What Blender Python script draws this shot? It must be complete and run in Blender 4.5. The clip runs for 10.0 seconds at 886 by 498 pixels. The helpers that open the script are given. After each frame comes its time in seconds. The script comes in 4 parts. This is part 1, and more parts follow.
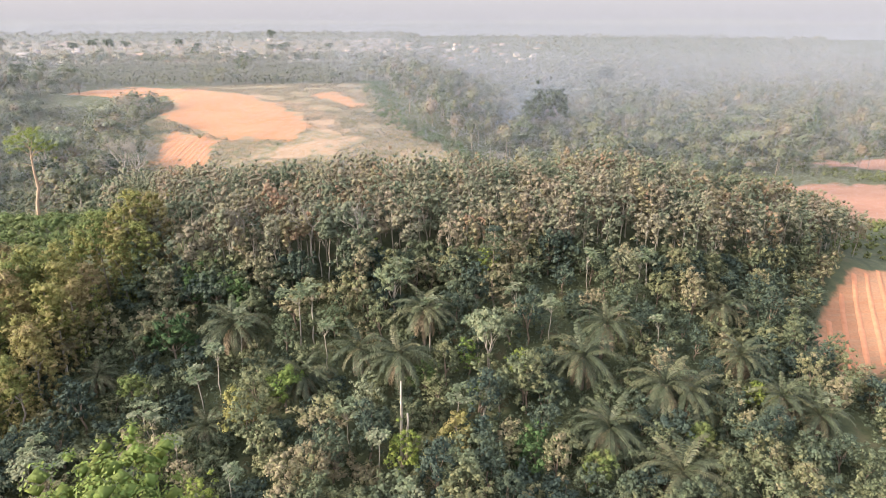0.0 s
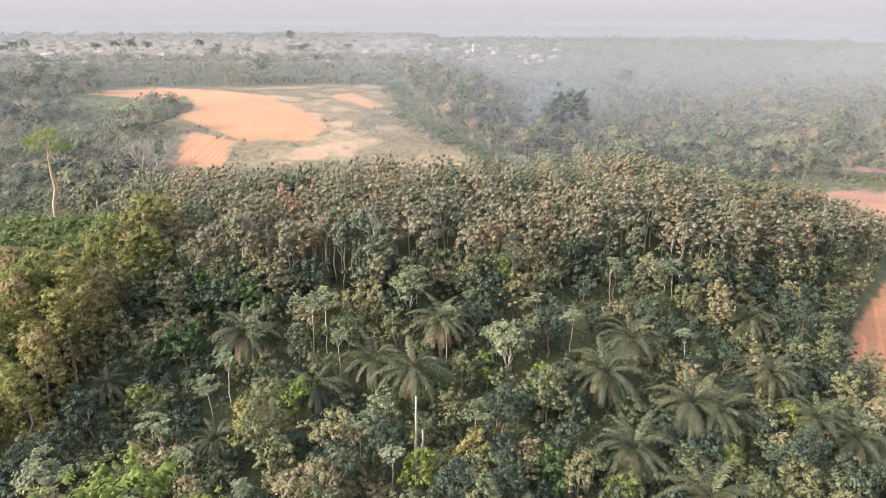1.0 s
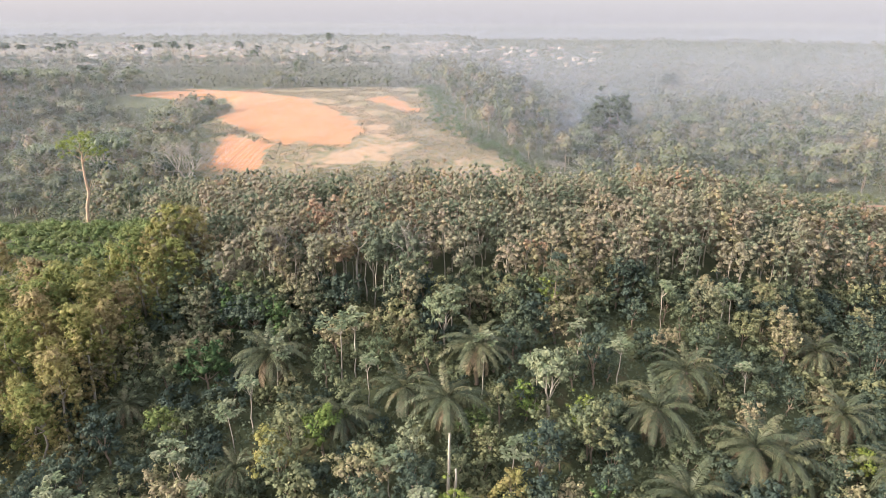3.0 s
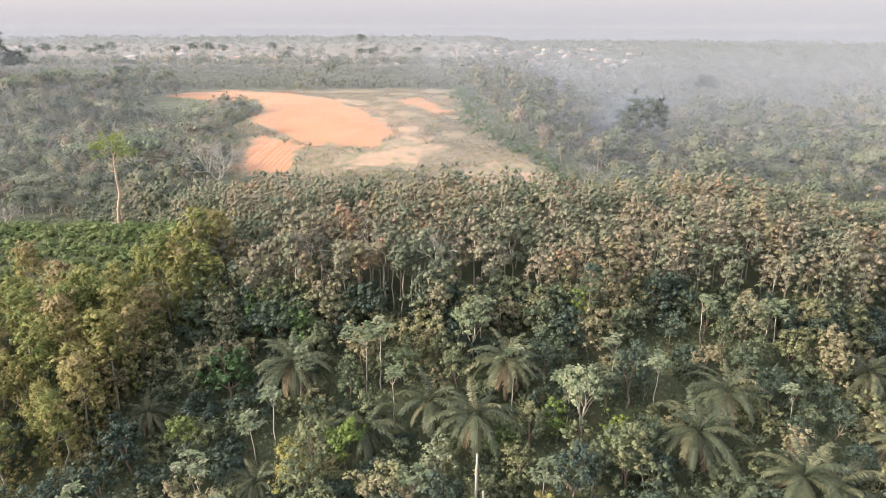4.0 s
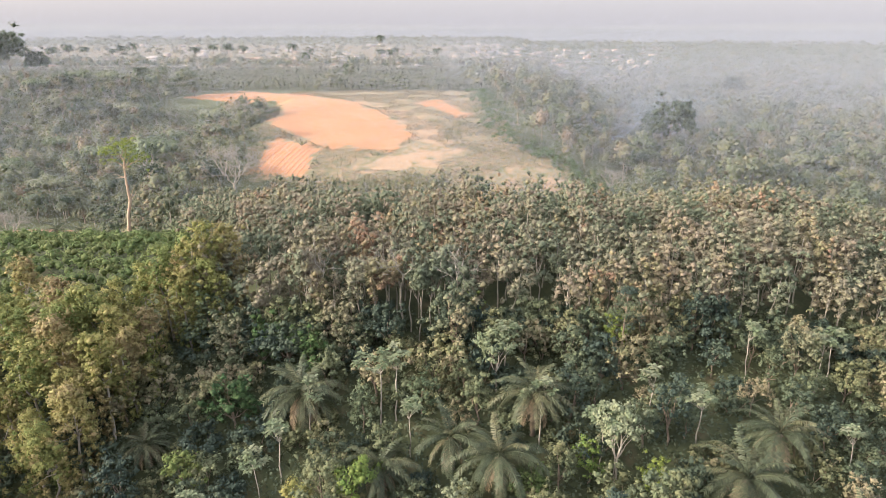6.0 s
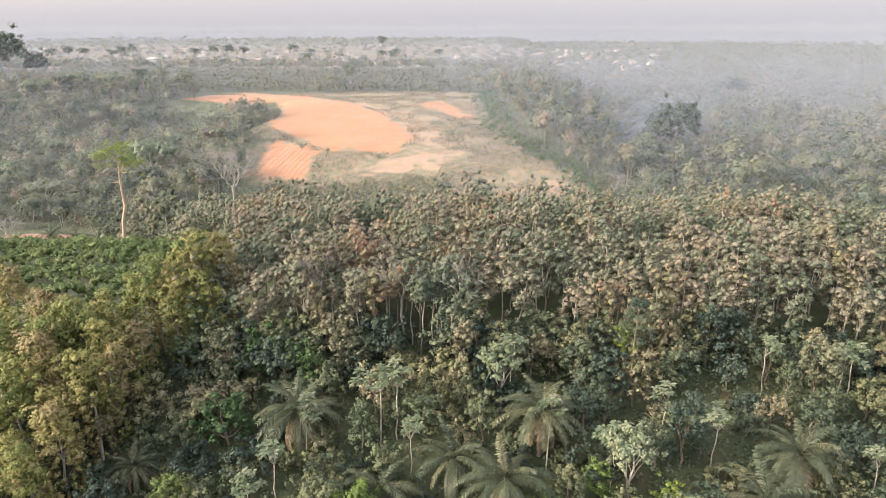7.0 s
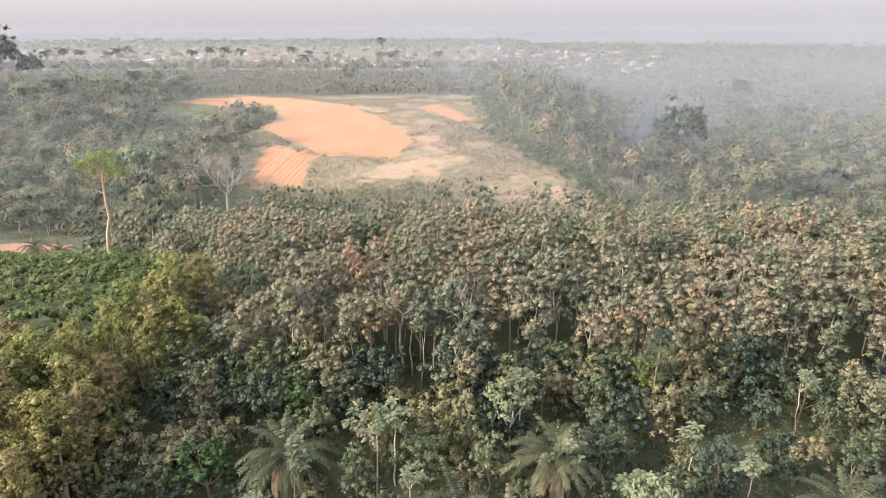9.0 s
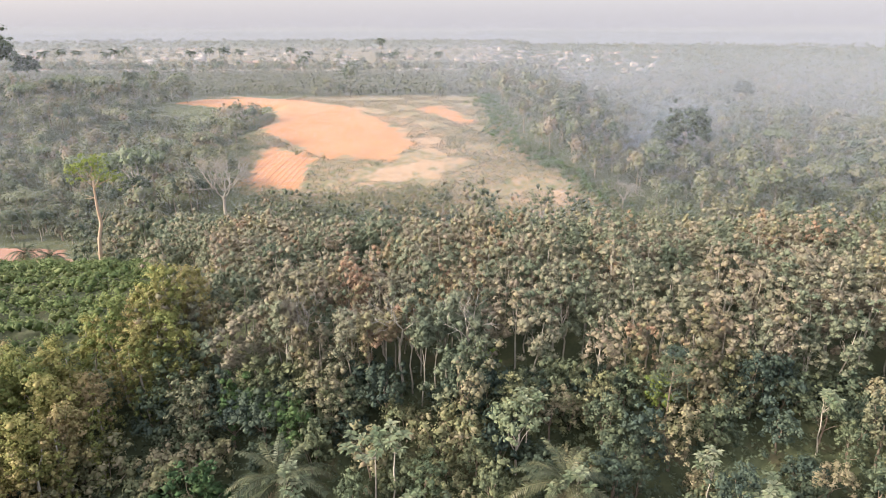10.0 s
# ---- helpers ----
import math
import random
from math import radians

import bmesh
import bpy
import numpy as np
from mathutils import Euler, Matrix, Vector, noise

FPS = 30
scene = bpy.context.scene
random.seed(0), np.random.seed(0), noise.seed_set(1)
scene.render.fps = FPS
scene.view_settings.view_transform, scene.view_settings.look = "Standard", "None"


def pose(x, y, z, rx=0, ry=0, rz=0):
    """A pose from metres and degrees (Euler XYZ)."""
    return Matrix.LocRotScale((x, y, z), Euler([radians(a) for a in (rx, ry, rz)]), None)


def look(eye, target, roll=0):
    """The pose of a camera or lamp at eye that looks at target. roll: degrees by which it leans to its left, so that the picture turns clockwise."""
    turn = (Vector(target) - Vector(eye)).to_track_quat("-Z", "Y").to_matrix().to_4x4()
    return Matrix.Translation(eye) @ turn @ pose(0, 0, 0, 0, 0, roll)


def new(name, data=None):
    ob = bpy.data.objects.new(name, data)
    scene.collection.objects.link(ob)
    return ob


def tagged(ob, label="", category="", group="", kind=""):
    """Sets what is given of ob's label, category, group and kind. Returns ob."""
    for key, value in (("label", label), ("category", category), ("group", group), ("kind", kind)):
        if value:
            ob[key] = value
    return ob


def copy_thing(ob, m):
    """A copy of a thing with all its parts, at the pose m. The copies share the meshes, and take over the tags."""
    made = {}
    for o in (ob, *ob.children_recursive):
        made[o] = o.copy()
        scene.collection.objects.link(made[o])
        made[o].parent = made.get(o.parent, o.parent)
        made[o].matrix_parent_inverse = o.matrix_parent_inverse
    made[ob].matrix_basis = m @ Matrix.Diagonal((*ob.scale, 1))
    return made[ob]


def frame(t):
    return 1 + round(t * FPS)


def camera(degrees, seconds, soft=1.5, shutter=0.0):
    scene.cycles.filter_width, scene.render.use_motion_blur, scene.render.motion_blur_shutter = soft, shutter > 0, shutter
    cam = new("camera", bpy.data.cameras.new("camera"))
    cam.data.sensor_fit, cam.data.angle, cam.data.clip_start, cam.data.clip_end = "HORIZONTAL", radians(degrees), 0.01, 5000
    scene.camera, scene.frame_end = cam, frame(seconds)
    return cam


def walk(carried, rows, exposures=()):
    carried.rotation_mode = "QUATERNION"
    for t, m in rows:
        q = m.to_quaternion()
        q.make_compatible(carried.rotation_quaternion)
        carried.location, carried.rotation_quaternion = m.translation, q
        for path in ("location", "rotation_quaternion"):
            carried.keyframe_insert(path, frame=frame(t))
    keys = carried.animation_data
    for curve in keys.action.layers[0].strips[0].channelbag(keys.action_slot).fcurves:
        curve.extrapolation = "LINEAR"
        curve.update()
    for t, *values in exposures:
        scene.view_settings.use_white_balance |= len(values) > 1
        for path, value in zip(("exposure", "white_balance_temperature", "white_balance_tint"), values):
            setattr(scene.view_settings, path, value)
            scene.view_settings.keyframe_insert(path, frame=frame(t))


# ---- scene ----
cam = camera(70.7, 10.0, soft=0.6)
PATH = [
    (0, (-0.143, -2.952, 48.705), (0.165, -1.1, 48.016), 0.0),
    (0.5, (0.051, -1.448, 48.703), (0.333, 0.409, 48.015), 0.1),
    (1, (0.137, 0.279, 48.739), (0.393, 2.14, 48.053), 0.1),
    (1.5, (0.244, 1.791, 48.776), (0.488, 3.654, 48.091), 0.1),
    (2, (0.408, 3.572, 48.818), (0.648, 5.436, 48.135), 0.1),
    (2.5, (0.442, 5.115, 48.884), (0.653, 6.983, 48.202), 0.1),
    (3, (0.439, 6.954, 48.878), (0.587, 8.829, 48.197), 0.1),
    (3.2, (0.501, 7.509, 48.871), (0.626, 9.387, 48.193), 0.1),
    (4.5, (0.304, 11.983, 48.951), (0.336, 13.864, 48.273), 0.0),
    (5, (0.221, 13.814, 48.962), (0.234, 15.695, 48.284), 0.0),
    (5.5, (0.161, 15.489, 48.931), (0.167, 17.371, 48.254), -0.0),
    (7, (-0.056, 20.914, 49.012), (-0.059, 22.797, 48.338), -0.1),
    (7.5, (-0.1, 22.628, 49.039), (-0.102, 24.511, 48.366), -0.1),
    (8, (-0.178, 24.611, 49.164), (-0.181, 26.495, 48.491), -0.1),
    (8.5, (-0.289, 26.398, 49.187), (-0.291, 28.282, 48.515), -0.1),
    (9, (-0.43, 28.423, 49.243), (-0.431, 30.307, 48.572), -0.1),
    (9.5, (-0.56, 30.3, 49.248), (-0.561, 32.184, 48.578), -0.1),
    (10, (-0.661, 32.394, 49.188), (-0.662, 34.279, 48.519), -0.1),
]
walk(cam, [(t, look(eye, target, roll)) for t, eye, target, roll in PATH])

# ---------------------------------------------------------------- light
SUN_ELEV, SUN_AZ = 24.0, 255.0      # azimuth clockwise from +y: low sun from the left, a little behind
world = bpy.data.worlds.new("hazy_sky")
scene.world = world
world.use_nodes = True
wn = world.node_tree
sky = wn.nodes.new("ShaderNodeTexSky")
sky.sky_type = "NISHITA"
sky.sun_disc = False
sky.sun_elevation = radians(SUN_ELEV)
sky.sun_rotation = radians(SUN_AZ)
sky.air_density, sky.dust_density, sky.ozone_density = 1.0, 6.0, 1.0
wn.links.new(sky.outputs[0], wn.nodes["Background"].inputs[0])
wn.nodes["Background"].inputs[1].default_value = 0.09
# the same sky whitened by dry-season haze
veil = wn.nodes.new("ShaderNodeBackground")
veil.inputs[0].default_value, veil.inputs[1].default_value = (0.97, 0.935, 1.01, 1), 0.222
# hazy sky: the vault overhead is brighter than the murk along the horizon
way = wn.nodes.new("ShaderNodeTexCoord")
axes = wn.nodes.new("ShaderNodeSeparateXYZ")
vault = wn.nodes.new("ShaderNodeMapRange")
vault.interpolation_type = "SMOOTHSTEP"
for slot, value in (("From Min", 0.08), ("From Max", 0.85), ("To Min", 0.222), ("To Max", 0.62)):
    vault.inputs[slot].default_value = value
wn.links.new(way.outputs["Generated"], axes.inputs[0])
wn.links.new(axes.outputs["Z"], vault.inputs["Value"])
wn.links.new(vault.outputs[0], veil.inputs[1])
both = wn.nodes.new("ShaderNodeAddShader")
wn.links.new(wn.nodes["Background"].outputs[0], both.inputs[0])
wn.links.new(veil.outputs[0], both.inputs[1])
wn.links.new(both.outputs[0], wn.nodes["World Output"].inputs[0])

sun = new("sun", bpy.data.lights.new("sun", "SUN"))
sun.data.energy, sun.data.angle, sun.data.color = 3.0, radians(8.0), (1.0, 0.90, 0.79)
sa, se = radians(SUN_AZ), radians(SUN_ELEV)
sun_from = Vector((math.sin(sa) * math.cos(se), math.cos(sa) * math.cos(se), math.sin(se)))
sun.matrix_basis = look(sun_from * 300, (0, 0, 0))
scene.view_settings.exposure = 1.53

# ---------------------------------------------------------------- materials


def node_mat(name):
    m = bpy.data.materials.new(name)
    m.use_nodes = True
    return m, m.node_tree, m.node_tree.nodes["Principled BSDF"], m.node_tree.nodes["Material Output"]


def ramp(nt, stops):
    n = nt.nodes.new("ShaderNodeValToRGB")
    el = n.color_ramp.elements
    while len(el) < len(stops):
        el.new(0.5)
    for e, (p, c) in zip(el, stops):
        e.position, e.color = p, (*c, 1)
    return n


def leaf_mat(name, stops, rough=0.62, through_light=0.3, spread=0.5, hue=0.02, stand=0.0):
    """Foliage: each plant takes its own tone, each leaf varies round it. stand: plants to the metre, where whole stands are one mesh."""
    m, nt, bsdf, out = node_mat(name)
    info = nt.nodes.new("ShaderNodeObjectInfo")
    rp = ramp(nt, stops)
    geo = nt.nodes.new("ShaderNodeNewGeometry")
    nz = nt.nodes.new("ShaderNodeTexNoise")
    nz.inputs["Scale"].default_value = 0.35
    nt.links.new(geo.outputs["Position"], nz.inputs["Vector"])
    slow = nt.nodes.new("ShaderNodeTexNoise")
    slow.inputs["Scale"].default_value = 0.11
    nt.links.new(geo.outputs["Position"], slow.inputs["Vector"])
    blend = nt.nodes.new("ShaderNodeMath")
    blend.operation = "MULTIPLY_ADD"
    blend.inputs[1].default_value = 1.0
    nt.links.new(slow.outputs["Fac"], blend.inputs[0])
    shift = nt.nodes.new("ShaderNodeMath")
    shift.operation = "SUBTRACT"
    shift.inputs[1].default_value = 0.5
    nt.links.new(nz.outputs["Fac"], shift.inputs[0])
    nt.links.new(shift.outputs[0], blend.inputs[2])
    # plant tone, moved a little by a slow noise so that one crown holds several tones
    add = nt.nodes.new("ShaderNodeMath")
    add.operation = "MULTIPLY_ADD"
    add.inputs[1].default_value = 0.62
    nt.links.new(blend.outputs[0], add.inputs[0])
    sub = nt.nodes.new("ShaderNodeMath")
    sub.operation = "SUBTRACT"
    sub.inputs[1].default_value = 0.31
    tone = info.outputs["Random"]
    if stand:
        cell = nt.nodes.new("ShaderNodeTexVoronoi")
        cell.voronoi_dimensions = "2D"
        cell.inputs["Scale"].default_value = stand
        nt.links.new(geo.outputs["Position"], cell.inputs["Vector"])
        split = nt.nodes.new("ShaderNodeSeparateColor")
        nt.links.new(cell.outputs["Color"], split.inputs[0])
        tone = split.outputs[0]
    nt.links.new(tone, sub.inputs[0])
    nt.links.new(sub.outputs[0], add.inputs[2])
    nt.links.new(add.outputs[0], rp.inputs[0])
    hsv = nt.nodes.new("ShaderNodeHueSaturation")
    val = nt.nodes.new("ShaderNodeMapRange")
    val.inputs["To Min"].default_value, val.inputs["To Max"].default_value = 1 - spread, 1 + spread
    nt.links.new(geo.outputs["Random Per Island"], val.inputs["Value"])
    nt.links.new(val.outputs[0], hsv.inputs["Value"])
    wh = nt.nodes.new("ShaderNodeTexWhiteNoise")
    wh.noise_dimensions = "1D"
    nt.links.new(geo.outputs["Random Per Island"], wh.inputs["W"])
    hm = nt.nodes.new("ShaderNodeMapRange")
    hm.inputs["To Min"].default_value, hm.inputs["To Max"].default_value = 0.5 - hue, 0.5 + hue
    nt.links.new(wh.outputs["Value"], hm.inputs["Value"])
    nt.links.new(hm.outputs[0], hsv.inputs["Hue"])
    nt.links.new(rp.outputs[0], hsv.inputs["Color"])
    nt.links.new(hsv.outputs[0], bsdf.inputs["Base Color"])
    bsdf.inputs["Roughness"].default_value = rough
    bsdf.inputs["Specular IOR Level"].default_value = 0.18
    tr = nt.nodes.new("ShaderNodeBsdfTranslucent")
    nt.links.new(hsv.outputs[0], tr.inputs["Color"])
    mix = nt.nodes.new("ShaderNodeMixShader")
    mix.inputs[0].default_value = through_light
    nt.links.new(bsdf.outputs[0], mix.inputs[1])
    nt.links.new(tr.outputs[0], mix.inputs[2])
    nt.links.new(mix.outputs[0], out.inputs["Surface"])
    return m


def rough_mat(name, a, b, scale=2.0, rough=0.9, bump=0.3, detail=6.0, stretch=(1, 1, 1), obvar=0.15):
    """Bark, plaster, rust: two tones by noise at two scales, with relief."""
    m, nt, bsdf, out = node_mat(name)
    tc = nt.nodes.new("ShaderNodeTexCoord")
    mp = nt.nodes.new("ShaderNodeMapping")
    mp.inputs["Scale"].default_value = stretch
    nz = nt.nodes.new("ShaderNodeTexNoise")
    nz.inputs["Scale"].default_value, nz.inputs["Detail"].default_value = scale, detail
    nt.links.new(tc.outputs["Object"], mp.inputs[0])
    nt.links.new(mp.outputs[0], nz.inputs["Vector"])
    rp = ramp(nt, [(0.3, a), (0.7, b)])
    nt.links.new(nz.outputs["Fac"], rp.inputs[0])
    info = nt.nodes.new("ShaderNodeObjectInfo")
    val = nt.nodes.new("ShaderNodeMapRange")
    val.inputs["To Min"].default_value, val.inputs["To Max"].default_value = 1 - obvar, 1 + obvar
    nt.links.new(info.outputs["Random"], val.inputs["Value"])
    hsv = nt.nodes.new("ShaderNodeHueSaturation")
    nt.links.new(val.outputs[0], hsv.inputs["Value"])
    nt.links.new(rp.outputs[0], hsv.inputs["Color"])
    nt.links.new(hsv.outputs[0], bsdf.inputs["Base Color"])
    bp = nt.nodes.new("ShaderNodeBump")
    bp.inputs["Strength"].default_value, bp.inputs["Distance"].default_value = bump, 0.05
    nt.links.new(nz.outputs["Fac"], bp.inputs["Height"])
    nt.links.new(bp.outputs[0], bsdf.inputs["Normal"])
    bsdf.inputs["Roughness"].default_value = rough
    return m


M_RUBBER = leaf_mat("rubber_leaf", [(0.0, (0.117, 0.142, 0.095)), (0.3, (0.162, 0.176, 0.119)), (0.55, (0.213, 0.201, 0.141)),
                                   (0.75, (0.230, 0.194, 0.144)), (0.88, (0.222, 0.210, 0.119)), (1.0, (0.279, 0.192, 0.130))], spread=0.15, through_light=0.3, stand=0.27)
M_JUNGLE = leaf_mat("jungle_leaf", [(0.0, (0.048, 0.070, 0.056)), (0.3, (0.076, 0.100, 0.067)), (0.6, (0.123, 0.142, 0.080)), (0.85, (0.188, 0.190, 0.099)), (1.0, (0.233, 0.205, 0.129))], spread=0.24, through_light=0.32)
M_YELLOW = leaf_mat("yellowing_leaf", [(0.0, (0.128, 0.162, 0.054)), (0.45, (0.203, 0.201, 0.067)), (0.8, (0.234, 0.205, 0.086)), (1.0, (0.234, 0.185, 0.097))], spread=0.26, through_light=0.3)
M_BRIGHT = leaf_mat("bright_leaf", [(0.0, (0.120, 0.172, 0.048)), (1.0, (0.190, 0.228, 0.056))], spread=0.26, through_light=0.35)
M_PALE = leaf_mat("umbrella_leaf", [(0.0, (0.124, 0.158, 0.090)), (0.6, (0.164, 0.191, 0.114)), (1.0, (0.211, 0.225, 0.147))], spread=0.24)
M_FROND = leaf_mat("palm_frond_leaf", [(0.0, (0.053, 0.067, 0.041)), (0.6, (0.075, 0.086, 0.049)), (1.0, (0.113, 0.112, 0.063))], rough=0.45, spread=0.3, through_light=0.2)
M_DRYFROND = leaf_mat("dry_frond_leaf", [(0.0, (0.150, 0.118, 0.078)), (1.0, (0.205, 0.165, 0.108))], spread=0.3, through_light=0.15, hue=0.01)
M_FIELD = leaf_mat("field_leaf", [(0.0, (0.044, 0.081, 0.033)), (0.5, (0.072, 0.116, 0.041)), (1.0, (0.132, 0.145, 0.055))], spread=0.3, through_light=0.28)
M_WOOD = leaf_mat("wood_leaf", [(0.0, (0.077, 0.100, 0.068)), (0.35, (0.120, 0.136, 0.083)), (0.7, (0.158, 0.160, 0.099)), (0.9, (0.186, 0.172, 0.109)), (1.0, (0.215, 0.176, 0.125))], spread=0.25, through_light=0.28, stand=0.15)
M_DEEP = leaf_mat("deep_leaf", [(0.0, (0.052, 0.070, 0.044)), (1.0, (0.078, 0.098, 0.056))], spread=0.3)
M_GRASS = leaf_mat("dry_grass_blade", [(0.0, (0.110, 0.124, 0.066)), (0.5, (0.172, 0.150, 0.098)), (1.0, (0.235, 0.178, 0.130))], spread=0.25, hue=0.015)
M_TWIG = rough_mat("grey_twig", (0.15, 0.14, 0.12), (0.25, 0.235, 0.205), 3, 0.9)
M_BARK = rough_mat("brown_bark", (0.12, 0.09, 0.065), (0.24, 0.19, 0.145), 2.5, 0.95, 0.5, stretch=(3, 3, 0.6))
M_PALEBARK = rough_mat("pale_bark", (0.22, 0.195, 0.16), (0.36, 0.325, 0.27), 2.0, 0.9, 0.4, stretch=(3, 3, 0.5))
M_OCHREBARK = rough_mat("ochre_bark", (0.27, 0.19, 0.13), (0.42, 0.32, 0.23), 1.2, 0.9, 0.4, stretch=(2, 2, 0.3))
M_RIDGE = rough_mat("red_earth", (0.33, 0.142, 0.074), (0.40, 0.185, 0.100), 0.8, 0.95, 0.6)
M_WALL = rough_mat("lime_plaster", (0.38, 0.31, 0.26), (0.52, 0.44, 0.37), 0.6, 0.9, 0.1, obvar=0.3)
M_ROOF = rough_mat("weathered_sheet_roof", (0.19, 0.172, 0.158), (0.30, 0.27, 0.25), 0.5, 0.8, 0.1, obvar=0.35)
M_RUST = rough_mat("rusted_sheet_roof", (0.24, 0.14, 0.10), (0.36, 0.24, 0.18), 0.5, 0.8, 0.1, obvar=0.25)
M_DARK = rough_mat("dark_opening", (0.03, 0.03, 0.03), (0.06, 0.055, 0.05), 1.0, 0.6, 0.0)


def ground_mat():
    """Earth under everything: green litter, dry grass, orange laterite and pale subsoil, by the zones stored on the sheet."""
    m, nt, bsdf, out = node_mat("laterite_and_grass")
    geo = nt.nodes.new("ShaderNodeNewGeometry")

    def nz(scale, detail=6.0):
        n = nt.nodes.new("ShaderNodeTexNoise")
        n.inputs["Scale"].default_value, n.inputs["Detail"].default_value = scale, detail
        nt.links.new(geo.outputs["Position"], n.inputs["Vector"])
        return n
    coarse, mid, fine, edge = nz(0.05), nz(0.35, 8), nz(2.5, 5), nz(0.13, 8)
    at = nt.nodes.new("ShaderNodeAttribute")
    at.attribute_name = "cover"
    sep = nt.nodes.new("ShaderNodeSeparateColor")
    nt.links.new(at.outputs["Color"], sep.inputs[0])

    def mask(channel, wobble):
        a = nt.nodes.new("ShaderNodeMath")
        a.operation = "MULTIPLY_ADD"
        a.inputs[1].default_value = wobble
        nt.links.new(edge.outputs["Fac"], a.inputs[0])
        nt.links.new(channel, a.inputs[2])
        r = nt.nodes.new("ShaderNodeMapRange")
        r.interpolation_type = "SMOOTHSTEP"
        r.inputs["From Min"].default_value, r.inputs["From Max"].default_value = 0.38 + wobble / 2, 0.62 + wobble / 2
        nt.links.new(a.outputs[0], r.inputs["Value"])
        return r.outputs[0]

    def tones(noise_node, stops):
        r = ramp(nt, stops)
        nt.links.new(noise_node.outputs["Fac"], r.inputs[0])
        return r.outputs[0]

    def mix(f, a, b):
        x = nt.nodes.new("ShaderNodeMix")
        x.data_type = "RGBA"
        nt.links.new(f, x.inputs[0])
        nt.links.new(a, x.inputs[6])
        nt.links.new(b, x.inputs[7])
        return x.outputs[2]
    litter = tones(mid, [(0.3, (0.035, 0.045, 0.02)), (0.55, (0.06, 0.07, 0.03)), (0.75, (0.10, 0.085, 0.045))])
    grass = tones(mid, [(0.30, (0.105, 0.112, 0.055)), (0.5, (0.17, 0.138, 0.080)), (0.70, (0.27, 0.185, 0.118))])
    soil = tones(coarse, [(0.3, (0.290, 0.126, 0.054)), (0.5, (0.314, 0.148, 0.065)), (0.7, (0.324, 0.172, 0.086))])
    pale = tones(mid, [(0.3, (0.225, 0.155, 0.095)), (0.7, (0.315, 0.215, 0.138))])
    c = mix(mask(sep.outputs[1], 1.6), litter, grass)
    c = mix(mask(sep.outputs[2], 2.0), c, pale)
    red = tones(coarse, [(0.3, (0.20, 0.098, 0.066)), (0.7, (0.28, 0.140, 0.098))])
    soil = mix(at.outputs["Alpha"], soil, red)
    mp = nt.nodes.new("ShaderNodeMapping")
    mp.inputs["Rotation"].default_value, mp.inputs["Scale"].default_value = (0, 0, 0.5), (0.06, 0.9, 1)
    streak = nz(1.0, 4)
    nt.links.new(geo.outputs["Position"], mp.inputs[0])
    nt.links.new(mp.outputs[0], streak.inputs["Vector"])
    soil = mix(tones(streak, [(0.42, (0, 0, 0)), (0.75, (0.55, 0.55, 0.55))]), soil, pale)
    c = mix(mask(sep.outputs[0], 1.2), c, soil)
    hsv = nt.nodes.new("ShaderNodeHueSaturation")
    vr = nt.nodes.new("ShaderNodeMapRange")
    vr.inputs["From Min"].default_value, vr.inputs["From Max"].default_value = 0.25, 0.75
    vr.inputs["To Min"].default_value, vr.inputs["To Max"].default_value = 0.82, 1.15
    nt.links.new(fine.outputs["Fac"], vr.inputs["Value"])
    nt.links.new(vr.outputs[0], hsv.inputs["Value"])
    nt.links.new(c, hsv.inputs["Color"])
    nt.links.new(hsv.outputs[0], bsdf.inputs["Base Color"])
    bp = nt.nodes.new("ShaderNodeBump")
    bp.inputs["Strength"].default_value, bp.inputs["Distance"].default_value = 0.6, 0.4
    nt.links.new(mid.outputs["Fac"], bp.inputs["Height"])
    nt.links.new(bp.outputs[0], bsdf.inputs["Normal"])
    bsdf.inputs["Roughness"].default_value = 0.95
    return m


M_GROUND = ground_mat()

# ---------------------------------------------------------------- the lie of the land


def sm(a, b, x):
    t = min(1.0, max(0.0, (x - a) / (b - a)))
    return t * t * (3 - 2 * t)


def land(x, y):
    """Height of the ground: near valley, rubber ridge, hollow behind it, the cleared hill, the plain with the town."""
    z = -7.0
    lf = sm(-30, -60, x)
    back = 1 - sm(120 - 6 * lf, 172 + 46 * lf, y)
    side = 1 - sm(44, 92 + 40 * sm(85, 115, y), x - 0.25 * max(0.0, y - 100))
    z += 17.5 * sm(52, 112, y) * back * (0.12 + 0.88 * side)
    w = 1 - sm(0, 1, (x - (40 + 0.10 * (y - 250))) / 70.0)
    wl = max(sm(-138, -84, x), sm(345, 408, y))
    z -= 7 * sm(125, 180, y) * (1 - w * wl * sm(230, 300, y))
    z += 15 * sm(215, 410, y) * w * wl
    z += -8 * w * sm(620, 800, y) + 8 * sm(1200, 3500, y)
    return z + 0.5 * noise.noise(Vector((x * 0.06, y * 0.06, 3.1)))


